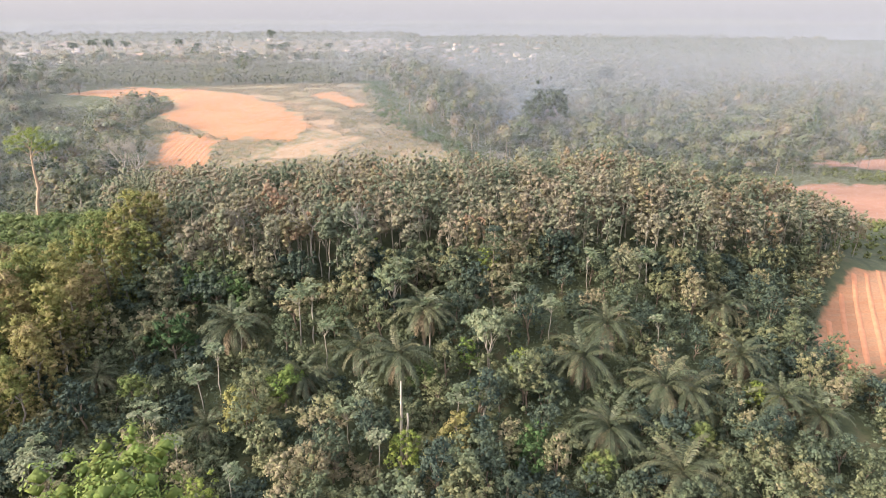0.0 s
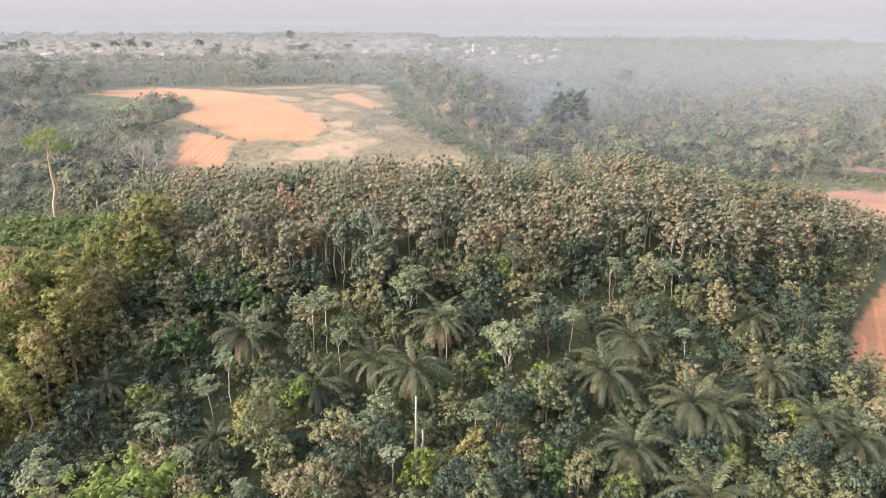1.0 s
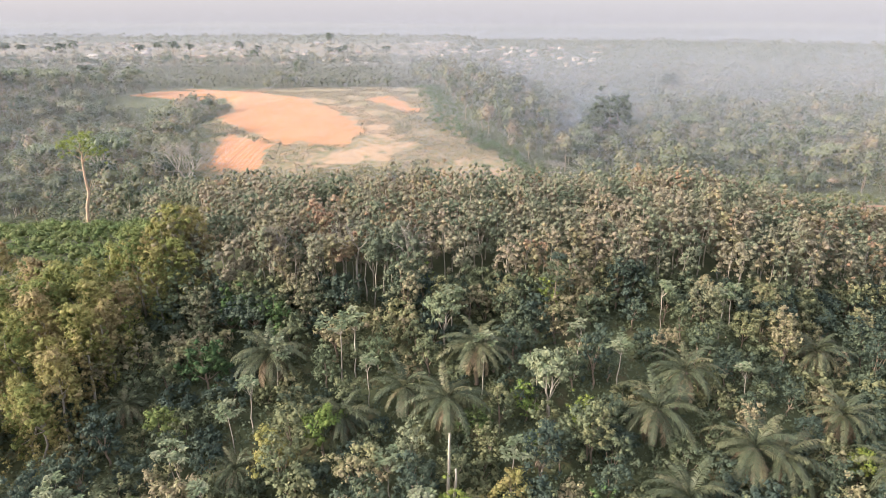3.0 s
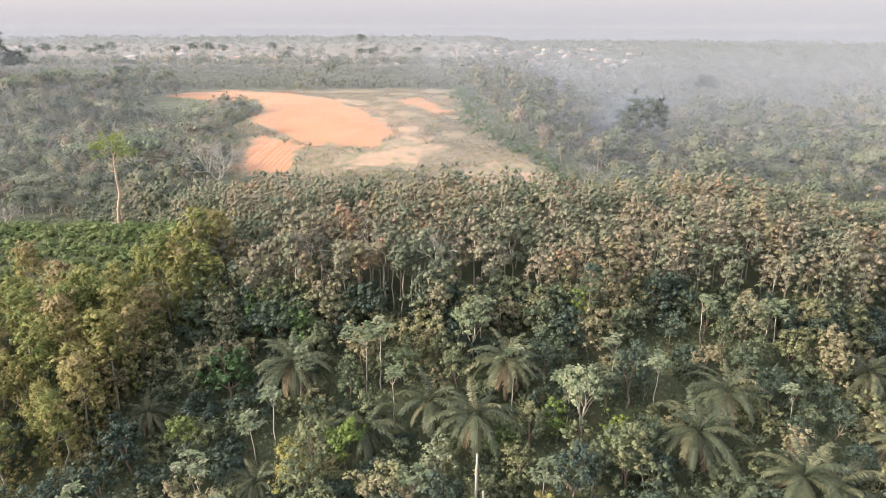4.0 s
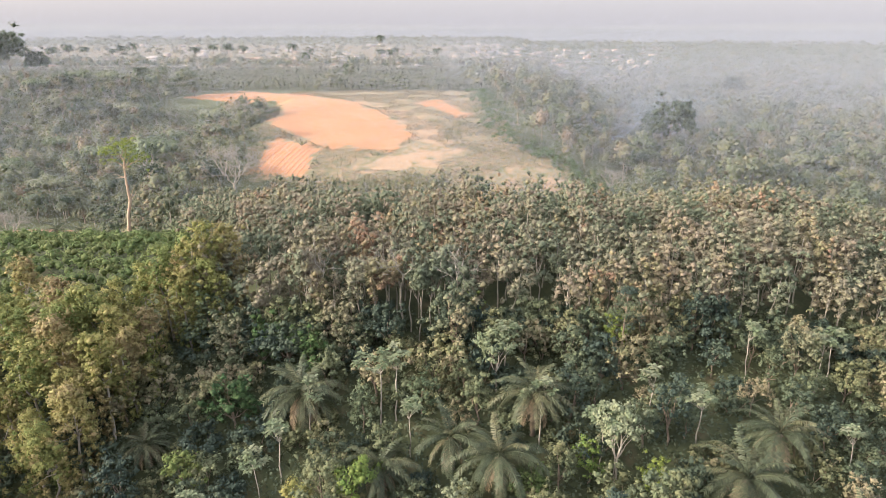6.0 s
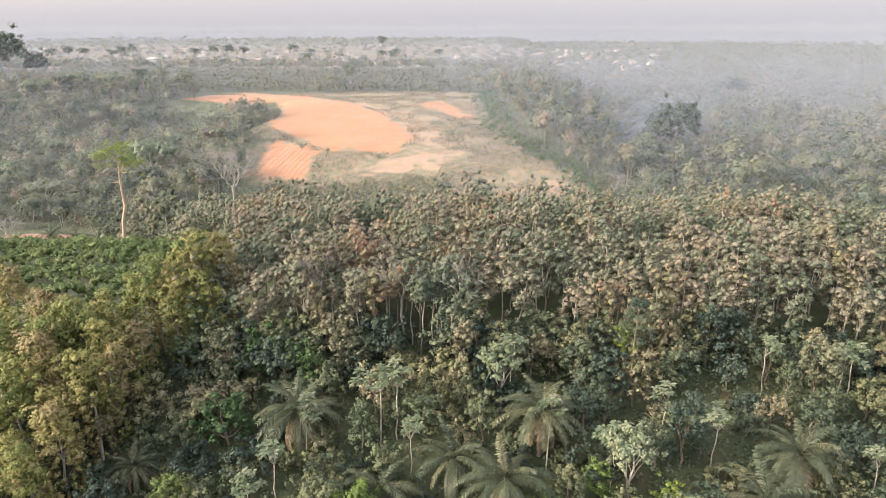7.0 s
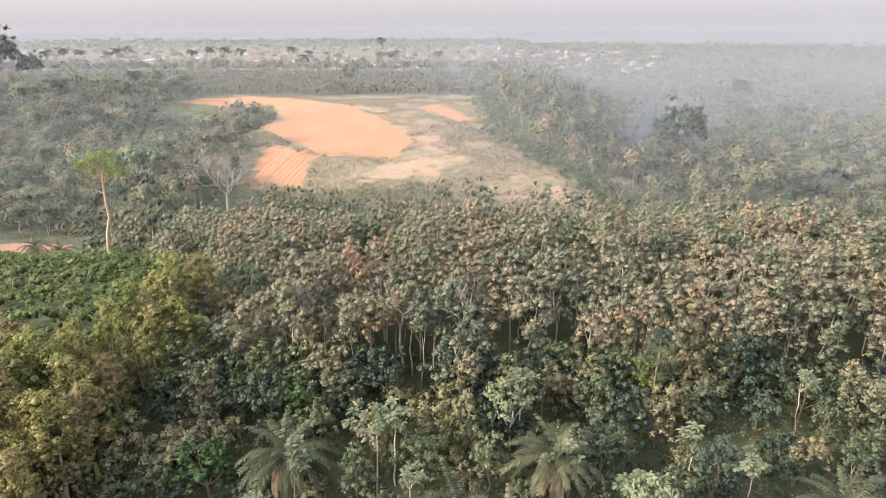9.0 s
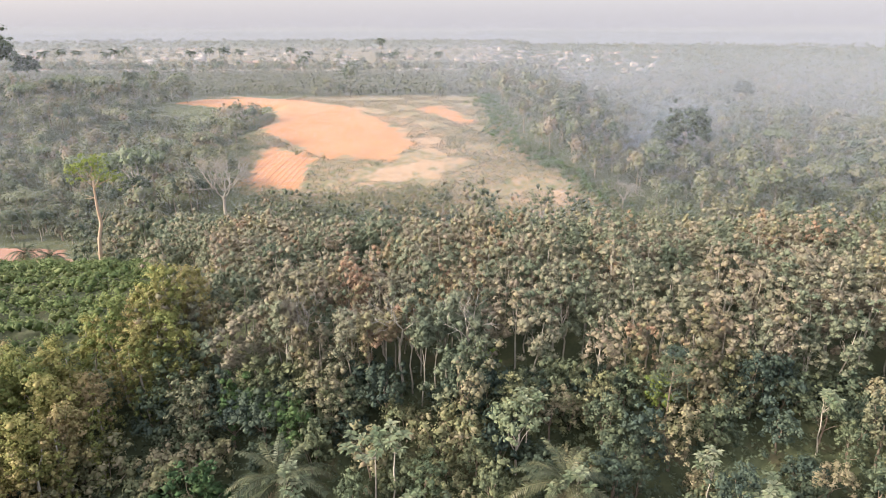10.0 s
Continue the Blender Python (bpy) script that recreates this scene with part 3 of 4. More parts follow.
def leafy_mass(r, rz, zc, level, sprigs, leaf):
    """The mass of a far crown: an uneven lobed dome of leaves that face outwards, over a rough inner body."""
    seed = Vector(rng.uniform(-50, 50, 3))

    def swell(d):
        return 1 + 0.34 * noise.noise(d * 1.7 + seed) + 0.34 * noise.noise(d * 4.3 + seed)
    bm = bmesh.new()
    bmesh.ops.create_icosphere(bm, subdivisions=level, radius=1.0)
    co = []
    for v in bm.verts:
        d = v.co.normalized()
        k = (swell(d) + rng.normal() * 0.08) * 0.62
        co.append((d.x * r * k, d.y * r * k, zc + d.z * rz * k))
    tris = [[v.index for v in f.verts] for f in bm.faces if f.calc_center_median().z > -0.4]
    bm.free()
    dirs = unit(rng.normal(size=(sprigs * 2, 3)))
    dirs = dirs[dirs[:, 2] > -0.45][:sprigs]
    k = np.array([swell(Vector(d)) for d in dirs])[:, None] * rng.uniform(0.86, 1.08, (len(dirs), 1))
    at = dirs * k * np.array((r, r, rz)) + np.array((0, 0, zc))
    spray = leaves(at, dirs + rng.normal(size=dirs.shape) * 0.4 + np.array((0, 0, 0.35)), leaf[0], leaf[1])
    return join([(np.array(co), np.array(tris)), spray])


def wood_tree(height, r, name="wood_tree", mat=None, sprigs=150, bark=None, low=0.3, label="rounded woodland tree in the hazy valley", leaf=(0.98, 0.76), level=1, masses=1):
    """A tree of the middle distance."""
    root = thing(name, label, "tree", "trees of the valley woods")
    rz = height * (1 - low) * 0.5
    line = bend((0, 0, -0.8), (0.1, 0.1, height - rz), 3, 0.15)
    trunk = tube(line, [0.2, 0.17, 0.13, 0.08], 4)
    lobes = [leafy_mass(r, rz, height - rz, level, sprigs, leaf)]
    for k in range(masses - 1):
        v, t = leafy_mass(r * rng.uniform(0.4, 0.6), rz * rng.uniform(0.35, 0.55), height - rz * rng.uniform(0.5, 1.2), level, sprigs // 2, leaf)
        g = k * 2.4 + rng.uniform(0, 1)
        lobes.append((v + np.array((math.cos(g), math.sin(g), 0)) * r * 0.75, t))
    crown = join(lobes)
    part("trunk", tri_mesh("trunk", *trunk, bark or M_PALEBARK), root)
    part("crown", tri_mesh("crown", *crown, mat or M_WOOD), root)
    kind = Kind(root)
    kind.arrays, kind.trunk = crown, trunk
    return kind


def spread_joined(name, kinds, places, material, label, category, trunks=True):
    """Plants past counting: real crowns and stems joined into one object."""
    vs, stems = [], []
    for (x, y, z, g, s) in places:
        k = kinds[int(rng.integers(len(kinds)))]
        if k.root and not k.used:
            k.put(x, y, z, g, s)
            continue
        c, n = math.cos(g) * s, math.sin(g) * s
        rot = np.array(((c, -n, 0), (n, c, 0), (0, 0, s)))
        off = np.array((x, y, z))
        vs.append((k.arrays[0] @ rot.T + off, k.arrays[1]))
        if trunks:
            stems.append((k.trunk[0] @ rot.T + off, k.trunk[1]))
    root = tagged(new(name), label, category, kind="stuff")
    tagged(part("foliage", tri_mesh(name, *join(vs), material), root), kind="stuff")
    if trunks:
        tagged(part("trunks", tri_mesh(name + "_trunks", *join(stems), M_BARK), root), kind="stuff")
    return root

# ---------------------------------------------------------------- near slope: palms, umbrella trees, thicket


def spots(x0, x1, y0, y1, step, jitter=0.42):
    for y in np.arange(y0, y1, step):
        for x in np.arange(x0, x1, step):
            yield float(x + rng.uniform(-jitter, jitter) * step), float(y + rng.uniform(-jitter, jitter) * step)


def turn():
    return float(rng.uniform(0, 6.283))


PALMS = [(33, 72, 7.5, 1.0), (42.5, 67, 7.0, 1.05), (33.2, 61.5, 6.5, 1.0), (39, 53.5, 6.0, 1.05), (59, 64, 6.5, 0.9), (58, 72, 6.0, 0.85), (61.5, 83.5, 6.0, 0.8),
         (37.7, 77, 8.0, 0.95), (11, 81.5, 8.5, 0.9), (6.4, 74.3, 8.0, 0.95), (1.4, 77.5, 6.5, 0.9), (-17.2, 83, 7.0, 1.0), (-7.1, 75.2, 5.5, 0.8), (-19.3, 69.3, 5.0, 0.65),
         (-34.5, 78, 5.0, 0.6), (46.5, 66, 6.0, 0.95), (63, 60, 6.0, 0.85)]
palm_kinds = [oil_palm(7.0, 30, 7, 1.0), oil_palm(6.5, 26, 5, 0.95), oil_palm(6.0, 32, 9, 1.0)]
for i, (x, y, up, s) in enumerate(PALMS):
    palm_kinds[i % 3].put(x, y, land(x, y) + up - 2.4 - palm_kinds[i % 3].top * s, turn(), s * 1.04)

UMBRELLAS = [(-18.6, 76, 8.5), (-20.3, 73.5, 7.5), (-7.6, 82.6, 10.5), (-5.6, 83.5, 10.5), (-3.7, 79, 8.0), (-15.9, 80.5, 9.0), (-26.3, 69, 7.5), (-25, 68, 7.0), (-22.3, 64.5, 7.0),
             (-37, 64.6, 8.0), (-35, 62.5, 7.5), (-14.9, 58.6, 7.5), (19.8, 76, 9.5), (18.4, 77.5, 9.0), (30.2, 79.5, 9.0), (40, 89.3, 8.5), (48, 87, 9.0), (50, 88, 9.0), (65, 61.5, 6.5), (77, 84.5, 7.0), (2.4, 61.6, 8.0),
             (13, 66, 8.5), (-1, 66, 8), (25, 82, 9.0), (8, 88, 9.5), (11.5, 79.5, 10.0), (-28, 57, 8), (5, 55, 7), (47, 76, 7.5)]
umbrella_kinds = [umbrella_tree(8.0, 2, 1.3), umbrella_tree(8.0, 3, 1.7), umbrella_tree(8.0, 3, 2.1), umbrella_tree(8.0, 1, 1.1)]
for i, (x, y, tall) in enumerate(UMBRELLAS):
    umbrella_kinds[i % 4].put(x, y, land(x, y), turn(), tall / 8.0, 1.0, (rng.normal() * 0.05, rng.normal() * 0.05))

draped_kinds = [draped_tree(12, 2.6, M_YELLOW), draped_tree(13, 2.3, M_YELLOW), draped_tree(11, 2.9, M_YELLOW)]
DRAPED = [(-30.7, 101, 13), (-37.5, 95.5, 12.5), (-42.5, 91.5, 12.5), (-46.5, 89, 12), (-39.8, 81, 13), (-42.6, 72.5, 12), (-46, 83.5, 13.5), (-34.2, 93.5, 11), (-50, 78, 12), (-48, 70, 11), (-52, 86, 11.5), (-43, 79.5, 12), (-37.5, 89, 10), (-55, 82, 12), (-56, 90, 12), (-50, 92, 11.5), (-40, 86, 12), (-45, 75, 11), (-53, 74, 12), (-36, 99, 11), (-41, 97, 11), (-58, 98, 10), (-33, 98, 14), (-31.5, 95.5, 12.5), (-47, 86, 13), (-44, 88, 13), (-38, 84, 12.5), (-41, 76, 12.5), (-47, 80, 13)]
for i, (x, y, tall) in enumerate(DRAPED):
    draped_kinds[i % 3].put(x, y, land(x, y), turn(), tall / 12.0, 1.0)

bright_kind = broadleaf(6.0, 2.1, M_BRIGHT, "bright_tree", "young tree with fresh yellow-green leaves", "young bright trees", 36, 0.15, (0.27, 0.17), 32)
for x, y, s in [(-9.3, 72.8, 1.2), (57, 66, 0.8), (60, 65, 0.75), (-32, 52.5, 1.2), (-26, 51.5, 1.0), (17, 70, 0.8)]:
    bright_kind.put(x, y, land(x, y), turn(), s)
tall_bright = broadleaf(24.0, 5.2, M_BRIGHT, "bright_tree", "tall tree with a broad bright yellow-green crown", "", 90, 0.62, (0.32, 0.18), 34, None, 0.7)
tall_bright.put(-18.4, 37.5, land(-18.4, 37.5), 0.4, 1.06)
olive_kind = broadleaf(6.5, 2.3, M_YELLOW, "olive_tree", "bushy tree with olive-brown leaves", "olive-brown trees", 40, 0.15, (0.27, 0.17), 32)
for x, y, s in [(-14.8, 70.0, 1.05), (12.8, 63.4, 1.0), (29, 56, 0.9), (45, 60, 0.8), (-29, 75, 0.9), (-58, 95, 1.1)]:
    olive_kind.put(x, y, land(x, y), turn(), s)

pale_kind = broadleaf(10.0, 3.0, M_PALE, "pale_tree", "open forest tree with pale green leaf clusters and white branches", "pale trees of the thicket", 64, 0.3, (0.34, 0.22), 16, M_PALEBARK)
for x, y, s, tall in [(20, 76, 0.95, 1.15), (7, 87.5, 0.95, 1.0), (-37.5, 63, 0.85, 0.95), (-33, 57, 0.7, 1.0), (17.5, 68, 0.7, 0.9)]:
    pale_kind.put(x, y, land(x, y), turn(), s, tall)
full_kind = broadleaf(11.0, 3.1, M_WOOD, "crowned_tree", "tall full forest tree with dull olive-green leaves", "full-crowned trees of the thicket", 96, 0.12, (0.27, 0.18), 16)
for x, y, s in [(1.6, 91.8, 1.08), (-13.5, 92, 0.8), (46, 88, 0.85), (-28, 90.5, 0.75)]:
    full_kind.put(x, y, land(x, y), turn(), s)
dome_kind = broadleaf(7.0, 3.1, M_FIELD, "domed_tree", "dense dome-shaped tree with deep green leaves", "domed trees of the thicket", 92, 0.0, (0.26, 0.17), 16)
for x, y, s in [(-23, 92, 0.95), (-25.5, 82.5, 1.0), (-17, 90, 0.9), (22, 60, 0.9), (10, 74, 0.7)]:
    dome_kind.put(x, y, land(x, y), turn(), s)


def tiered_tree(height):
    """Flat shelves of twigs and small leaves, one above another on a straight stem."""
    root = thing("tiered_tree", "slim tree with flat dark green shelves of foliage", "tree")
    part("trunk", tri_mesh("trunk", *tube(bend((0, 0, -0.6), (0.2, 0.1, height), 5, 0.06), [0.16, 0.14, 0.12, 0.1, 0.07, 0.03], 6), M_BARK), root)
    for k in range(4):
        z, rr = height * (0.58 + 0.14 * k), 3.0 - 0.55 * k
        g, q = rng.uniform(0, 6.283, 46), rr * np.sqrt(rng.uniform(0.04, 1, 46))
        c = np.stack([np.cos(g) * q, np.sin(g) * q * 0.8, z + 0.1 * q + rng.normal(size=46) * 0.08], 1)
        twig = branches((0.1, 0.05, z - 0.3), c[:7], 0.04, 3, 0.05)
        shelf = part("foliage", tri_mesh("shelf_foliage", *clumped(c, rng.uniform(0.25, 0.45, 46), 12, 0.24, 0.15, 1.4), M_JUNGLE), root, "flat shelf of small leaves")
        part("twig", tri_mesh("shelf_twig", *join(twig), M_BARK), shelf)
    return Kind(root)


tiered_tree(11.0).put(24, 91.3, land(24, 91.3), 0.5)

# broken pale trunks that stand clear of the thicket
for x, y, tall in [(5.6, 64.5, 11.5), (6.3, 64.2, 7.0)]:
    snag = thing("dead_trunk", "bare broken pale trunk standing in the thicket", "dead tree", "dead trunks")
    part("trunk", tri_mesh("dead_trunk", *tube(bend((0, 0, -0.5), (0.15, 0.1, tall), 5, 0.06), [0.24, 0.21, 0.19, 0.17, 0.15, 0.11], 7), M_PALEBARK), snag)
    snag.matrix_basis = pose(x, y, land(x, y))

forest_kinds = [broadleaf(9, 2.6, M_JUNGLE), broadleaf(8, 2.2, M_JUNGLE), broadleaf(10, 2.5, M_JUNGLE, clumps=84), broadleaf(8.5, 3.0, M_JUNGLE, flat=0.7), broadleaf(7, 2.4, M_JUNGLE, clumps=50, leaf=(0.42, 0.26), per=13)]
light_kinds = [broadleaf(9, 2.5, M_PALE, "forest_tree", "bushy forest tree with pale dusty green leaves"), broadleaf(8.5, 2.3, M_BRIGHT, "forest_tree", "bushy forest tree with fresh yellow-green leaves")]
mound_kinds = [vine_mound(2.2, 3.4, M_JUNGLE), vine_mound(1.8, 2.8, M_JUNGLE), vine_mound(2.5, 4.2, M_JUNGLE), vine_mound(2.0, 4.6, M_JUNGLE)]
heroes = [(p[0], p[1]) for p in UMBRELLAS + DRAPED] + [(20, 76), (7, 87.5), (33, 87), (1.6, 91.8), (-13.5, 92), (46, 88), (-28, 90.5), (-23, 92), (-25.5, 82.5), (-17, 90), (24, 91.3), (22, 60), (-37.5, 63), (-9.3, 72.8), (57, 66), (60, 65), (-32, 52.5), (-26, 51.5), (17, 70), (-14.8, 70), (12.8, 63.4), (29, 56), (45, 60), (-29, 75), (5.8, 64.3), (5.8, 60)]
wet_gap = [(-33, 60), (-22, 62), (-20, 86), (-30, 96), (-34, 80)]
for x, y in spots(-80, 112, 42, 112, 3.7):
    if y > 97 and x < 63 + 2.6 * (y - 95):
        continue
    if inside(TILLED_NEAR, x, y) > -2 or inside(TRACK, x, y) > -1.5 or inside(FIELD, x, y) > -1:
        continue
    by_palm = min(math.hypot(x - p[0], y - p[1]) for p in PALMS)
    if by_palm < 2.3 or min(math.hypot(x - p[0], y - p[1]) for p in heroes) < 1.5 or x < -8 - 0.76 * y or x > y + 24:
        continue
    if by_palm < 5.0 or inside(wet_gap, x, y) > 0 or rng.random() < 0.4:
        mound_kinds[int(rng.integers(4))].put(x, y, land(x, y), turn(), rng.uniform(0.7, 1.05) if by_palm < 5.0 else rng.uniform(0.9, 1.4))
    else:
        slim = 0.85 if x > 28 else 1.0
        kinds = light_kinds if x < 30 and rng.random() < 0.1 else forest_kinds
        kinds[int(rng.integers(len(kinds)))].put(x, y, land(x, y), turn(), rng.uniform(0.7, 1.05) * slim, rng.uniform(0.85, 1.1))

for x in np.arange(-33, 92, 2.9):
    y = 94.3 + rng.normal() * 0.9 + max(0, (x - 66) / 2.6)
    if inside(TILLED_NEAR, x, y) < -3 and not -9 < x < -0.5:
        mound_kinds[int(rng.integers(4))].put(float(x), y, land(x, y), turn(), rng.uniform(1.0, 1.5), rng.uniform(0.9, 1.3))

# creepers over the ground between the plants
cs = [(x, y, land(x, y) + rng.uniform(0.1, 0.9)) for x, y in spots(-84, 112, 42, 100, 0.95)
      if -12 - 0.76 * y < x < y + 26 and inside(TILLED_NEAR, x, y) < -1 and inside(TRACK, x, y) < -0.5]
carpet = tri_mesh("creepers", *clumped(np.array(cs), np.full(len(cs), 0.6), 7, 0.44, 0.3, 0.8), M_JUNGLE)
tagged(new("creepers", carpet), "low green creepers covering the slope between the trees", "creepers", kind="stuff")

# ---------------------------------------------------------------- rubber plantation on the ridge
rubber_kinds = [rubber_tree(12, 2.5), rubber_tree(12.5, 2.4), rubber_tree(11.5, 2.7), rubber_tree(12, 2.5), rubber_tree(11, 2.6)]
stand, behind = [], []
for row, y in enumerate(np.arange(96.5, 138, 3.7)):
    for x in np.arange(-48 + (row % 2) * 1.6, 138, 3.6):
        px, py = x + rng.normal() * 0.45, y + rng.normal() * 0.45
        if px < -34 and py < 118 or -10.5 < px < 1 and py < 99 or inside(FIELD, px, py) > -2 or inside(TILLED_NEAR, px, py) > -4 or rng.random() < 0.05:
            continue
        if px > 66 + 2.6 * (py - 95) or px > 116:
            continue
        (stand if row < 8 else behind).append((px, py))
for px, py in stand[:300]:
    rubber_kinds[int(rng.integers(5))].put(px, py, land(px, py), turn(), rng.uniform(0.82, 1.1), rng.uniform(0.88, 1.08), (rng.normal() * 0.03, rng.normal() * 0.03))
spread_joined("rubber_stand", rubber_kinds, [(px, py, land(px, py), turn(), rng.uniform(0.82, 1.1)) for px, py in behind + stand[300:]], M_RUBBER, "rows of olive-brown rubber trees covering the back of the ridge", "rubber trees")

stem_kinds = [rubber_tree(13, 1.7, 0.62, "tall rubber tree with a long bare pale stem and small crown"), rubber_tree(12, 1.5, 0.66, "tall rubber tree with a long bare pale stem and small crown")]
for i, x in enumerate((-9.2, -7.4, -4.4, -3.2, -1.6, -0.2, -11.5, -18.5, -20)):
    y = 95.6 + 0.9 * (i % 3)
    stem_kinds[i % 2].put(x, y, land(x, y), turn(), rng.uniform(0.9, 1.05))

# nearly leafless rubber trees at the front, with clean stems
thin_kind = bare_tree(11, 0.45, M_PALEBARK, "half-bare rubber tree with a clean pale stem", "rubber_sapling", 3, 0.13, 0.55)
for x, y, s in [(-5.7, 97, 1.2), (-17, 97.5, 1.1), (2, 96.5, 1.15)]:
    thin_kind.put(x, y, land(x, y), turn(), s)

# ---------------------------------------------------------------- green field and the tall tree beside it
fs = [(x, y, land(x, y) + 1.0 + rng.uniform(-0.4, 0.6) + 2.4 * noise.noise(Vector((x * 0.27, y * 0.27, 9)))) for x, y in spots(-125, -40, 86, 172, 1.5) if inside(FIELD, x, y) > 0]
crop = tri_mesh("crop", *clumped(np.array(fs), rng.uniform(0.6, 1.4, len(fs)), 22, 0.44, 0.28, 0.5, dense=0.6), M_FIELD)
tagged(new("field_crop", crop), "waist-high green crop covering the field", "crop", kind="stuff")


def tall_tree():
    root = thing("tall_tree", "tall lone tree with a bare ochre trunk and thin yellow-green crown", "tree")
    line = [(0, 0, -0.8), (0.3, 0, 3), (0.6, 0.2, 7), (1.6, 0.2, 10.5), (1.5, 0, 14.5), (1.5, 0.2, 18), (1.7, 0.2, 20)]
    tips = [(-1.6, 0.5, 21.4), (3.9, 0.3, 21.0), (0.3, -0.8, 23), (2.6, 0.9, 23), (5.0, 0, 20.0), (1.4, 1.2, 23.6)]
    stem = part("trunk", tri_mesh("tall_trunk", *tube(line, [0.66, 0.44, 0.36, 0.36, 0.26, 0.2, 0.16], 9), M_OCHREBARK), root, "swollen bare ochre trunk")
    limbs = branches(line[5], tips[:2] + tips[4:5], 0.2, 5, 0.25) + branches(line[6], tips[2:4] + tips[5:], 0.16, 5, 0.2)
    limbs += branches(line[3], [(4.0, 0.2, 13.5), (3.4, -0.3, 14.4)], 0.12, 4, 0.12) + branches((1.5, 0, 16), [(-0.9, 0.2, 15.8), (-1.1, 0, 16.8)], 0.12, 4, 0.1)
    for limb in limbs:
        part("limb", tri_mesh("tall_limb", *limb, M_OCHREBARK), stem)
    c = np.concatenate([np.array(t) + rng.normal(size=(18, 3)) * np.array((1.25, 1.25, 0.9)) for t in tips])
    part("crown", tri_mesh("tall_crown", *clumped(c, rng.uniform(0.4, 0.8, len(c)), 14, 0.42, 0.27, 0.5), M_BRIGHT), root, "sparse yellow-green foliage")
    return Kind(root)


tall_tree().put(-73.8, 157, land(-73.8, 157) + 0.5, 0.1, 1.0)
bare_kind = bare_tree(15, 1.1, M_PALEBARK, "leafless spreading tree with pale grey limbs", depth=5, trunk=0.3)
bare_kind.put(-77, 243, land(-77, 243), 0.4, 1.65)
bare_kind.put(-102, 338, land(-102, 338), 2.0, 0.95, 1.15)
bare_kind.put(64, 250, land(64, 250), 1.0, 0.95, 0.8)
bare_kind.put(-96, 150, land(-96, 150), 1.0, 0.6)

# ---------------------------------------------------------------- middle distance: valley woods
wood_kinds = [wood_tree(9, 3.6), wood_tree(12, 4.2, masses=2), wood_tree(8, 3.2), wood_tree(11, 2.8, low=0.45), wood_tree(10, 3.9, low=0.55), wood_tree(6.5, 3.5, low=0.05), wood_tree(13, 3.2, low=0.35, masses=2), wood_tree(8, 2.4, low=0.2)]
near_wood_kinds = [broadleaf(h, r, M_WOOD, "wood_tree", "rounded woodland tree in the valley", "trees of the valley woods", 40, 0.15, (0.46, 0.34), 12, M_PALEBARK) for h, r in ((9, 3.4), (11, 3.8), (7, 3.2))] + [broadleaf(6, 3.6, M_PALE, "wood_tree", "low spreading woodland tree with pale leaves in the valley", "trees of the valley woods", 40, 0.0, (0.46, 0.34), 12, M_PALEBARK)]
far_kinds = [wood_tree(9, 4.2, sprigs=38, leaf=(1.9, 1.4)), wood_tree(11, 4.6, sprigs=42, leaf=(1.9, 1.4)), wood_tree(7, 4.0, sprigs=34, leaf=(1.8, 1.3))]


def hill_right(y):
    return 57 - 32 * sm(250, 330, y) if y > 250 else 57 + (250 - y) * 0.25


def hill_left(y):
    return -82 - 12 * sm(300, 380, y) - 50 * sm(385, 440, y)


CLEAR_ROUND = [(-77, 243, 11), (-78, 232, 8), (-102, 338, 7), (-100, 330, 5), (66, 254, 9), (-74, 157, 6), (-112, 256, 6), (62, 246, 7)]


def is_wood(x, y):
    if any(math.hypot(x - a, y - b) < r for a, b, r in CLEAR_ROUND):
        return False
    if inside(RED_FIELD, x, y) > -4 or inside(RED_FIELD_FAR, x, y) > -4 or inside(BARE_PATCH, x, y) > -3 or inside(FIELD, x, y) > -2:
        return False
    if y < 140 and -47 < x < 138:
        return False
    if inside(HILL, x, y) > -4 or inside(CLEARED, x, y) > -5:
        return False
    if y < 230 and x > 120 and x < 260 and y > 150:
        return False
    if 372 < y < 446 and -160 < x < -84:
        return False
    if inside([(-165, 163), (-84, 163), (-98, 200), (-112, 214), (-165, 216)], x, y) > 0:
        return False
    if 240 < y < 440 and hill_left(y) < x < hill_right(y):
        return False
    return -40 - 0.8 * (y - 20) < x < 60 + 0.98 * (y - 20)


mid, rest = [], []
for x, y in spots(-300, 470, 100, 450, 7.8):
    if is_wood(x, y) and not (100 < x and y < 160):
        mid.append((math.hypot(x, y), x, y))
mid.sort()
for d, x, y in mid[:330]:
    near_wood_kinds[int(rng.integers(4))].put(x, y, land(x, y), turn(), rng.uniform(0.6, 1.25), rng.uniform(0.85, 1.15))
places = [(x, y, land(x, y), turn(), float(np.clip(rng.lognormal(-0.05, 0.26), 0.5, 1.6))) for d, x, y in mid[330:]]
spread_joined("valley_woods", wood_kinds, places, M_WOOD, "dense hazy woods filling the valley", "woods")
places = [(x, y, land(x, y), turn(), rng.uniform(0.8, 1.3)) for x, y in spots(-700, 950, 450, 900, 13)
          if -60 - 0.8 * (y - 20) < x < 60 + 0.98 * (y - 20) and not (-420 < x < 20 and y < 645) and not (270 < x < 335 and 470 < y < 560) and not (y > 690 and -0.68 * y < x < 0.3 * y and rng.random() < 0.48)]
spread_joined("far_woods", far_kinds, places, M_WOOD, "far woods fading into haze", "woods", False)
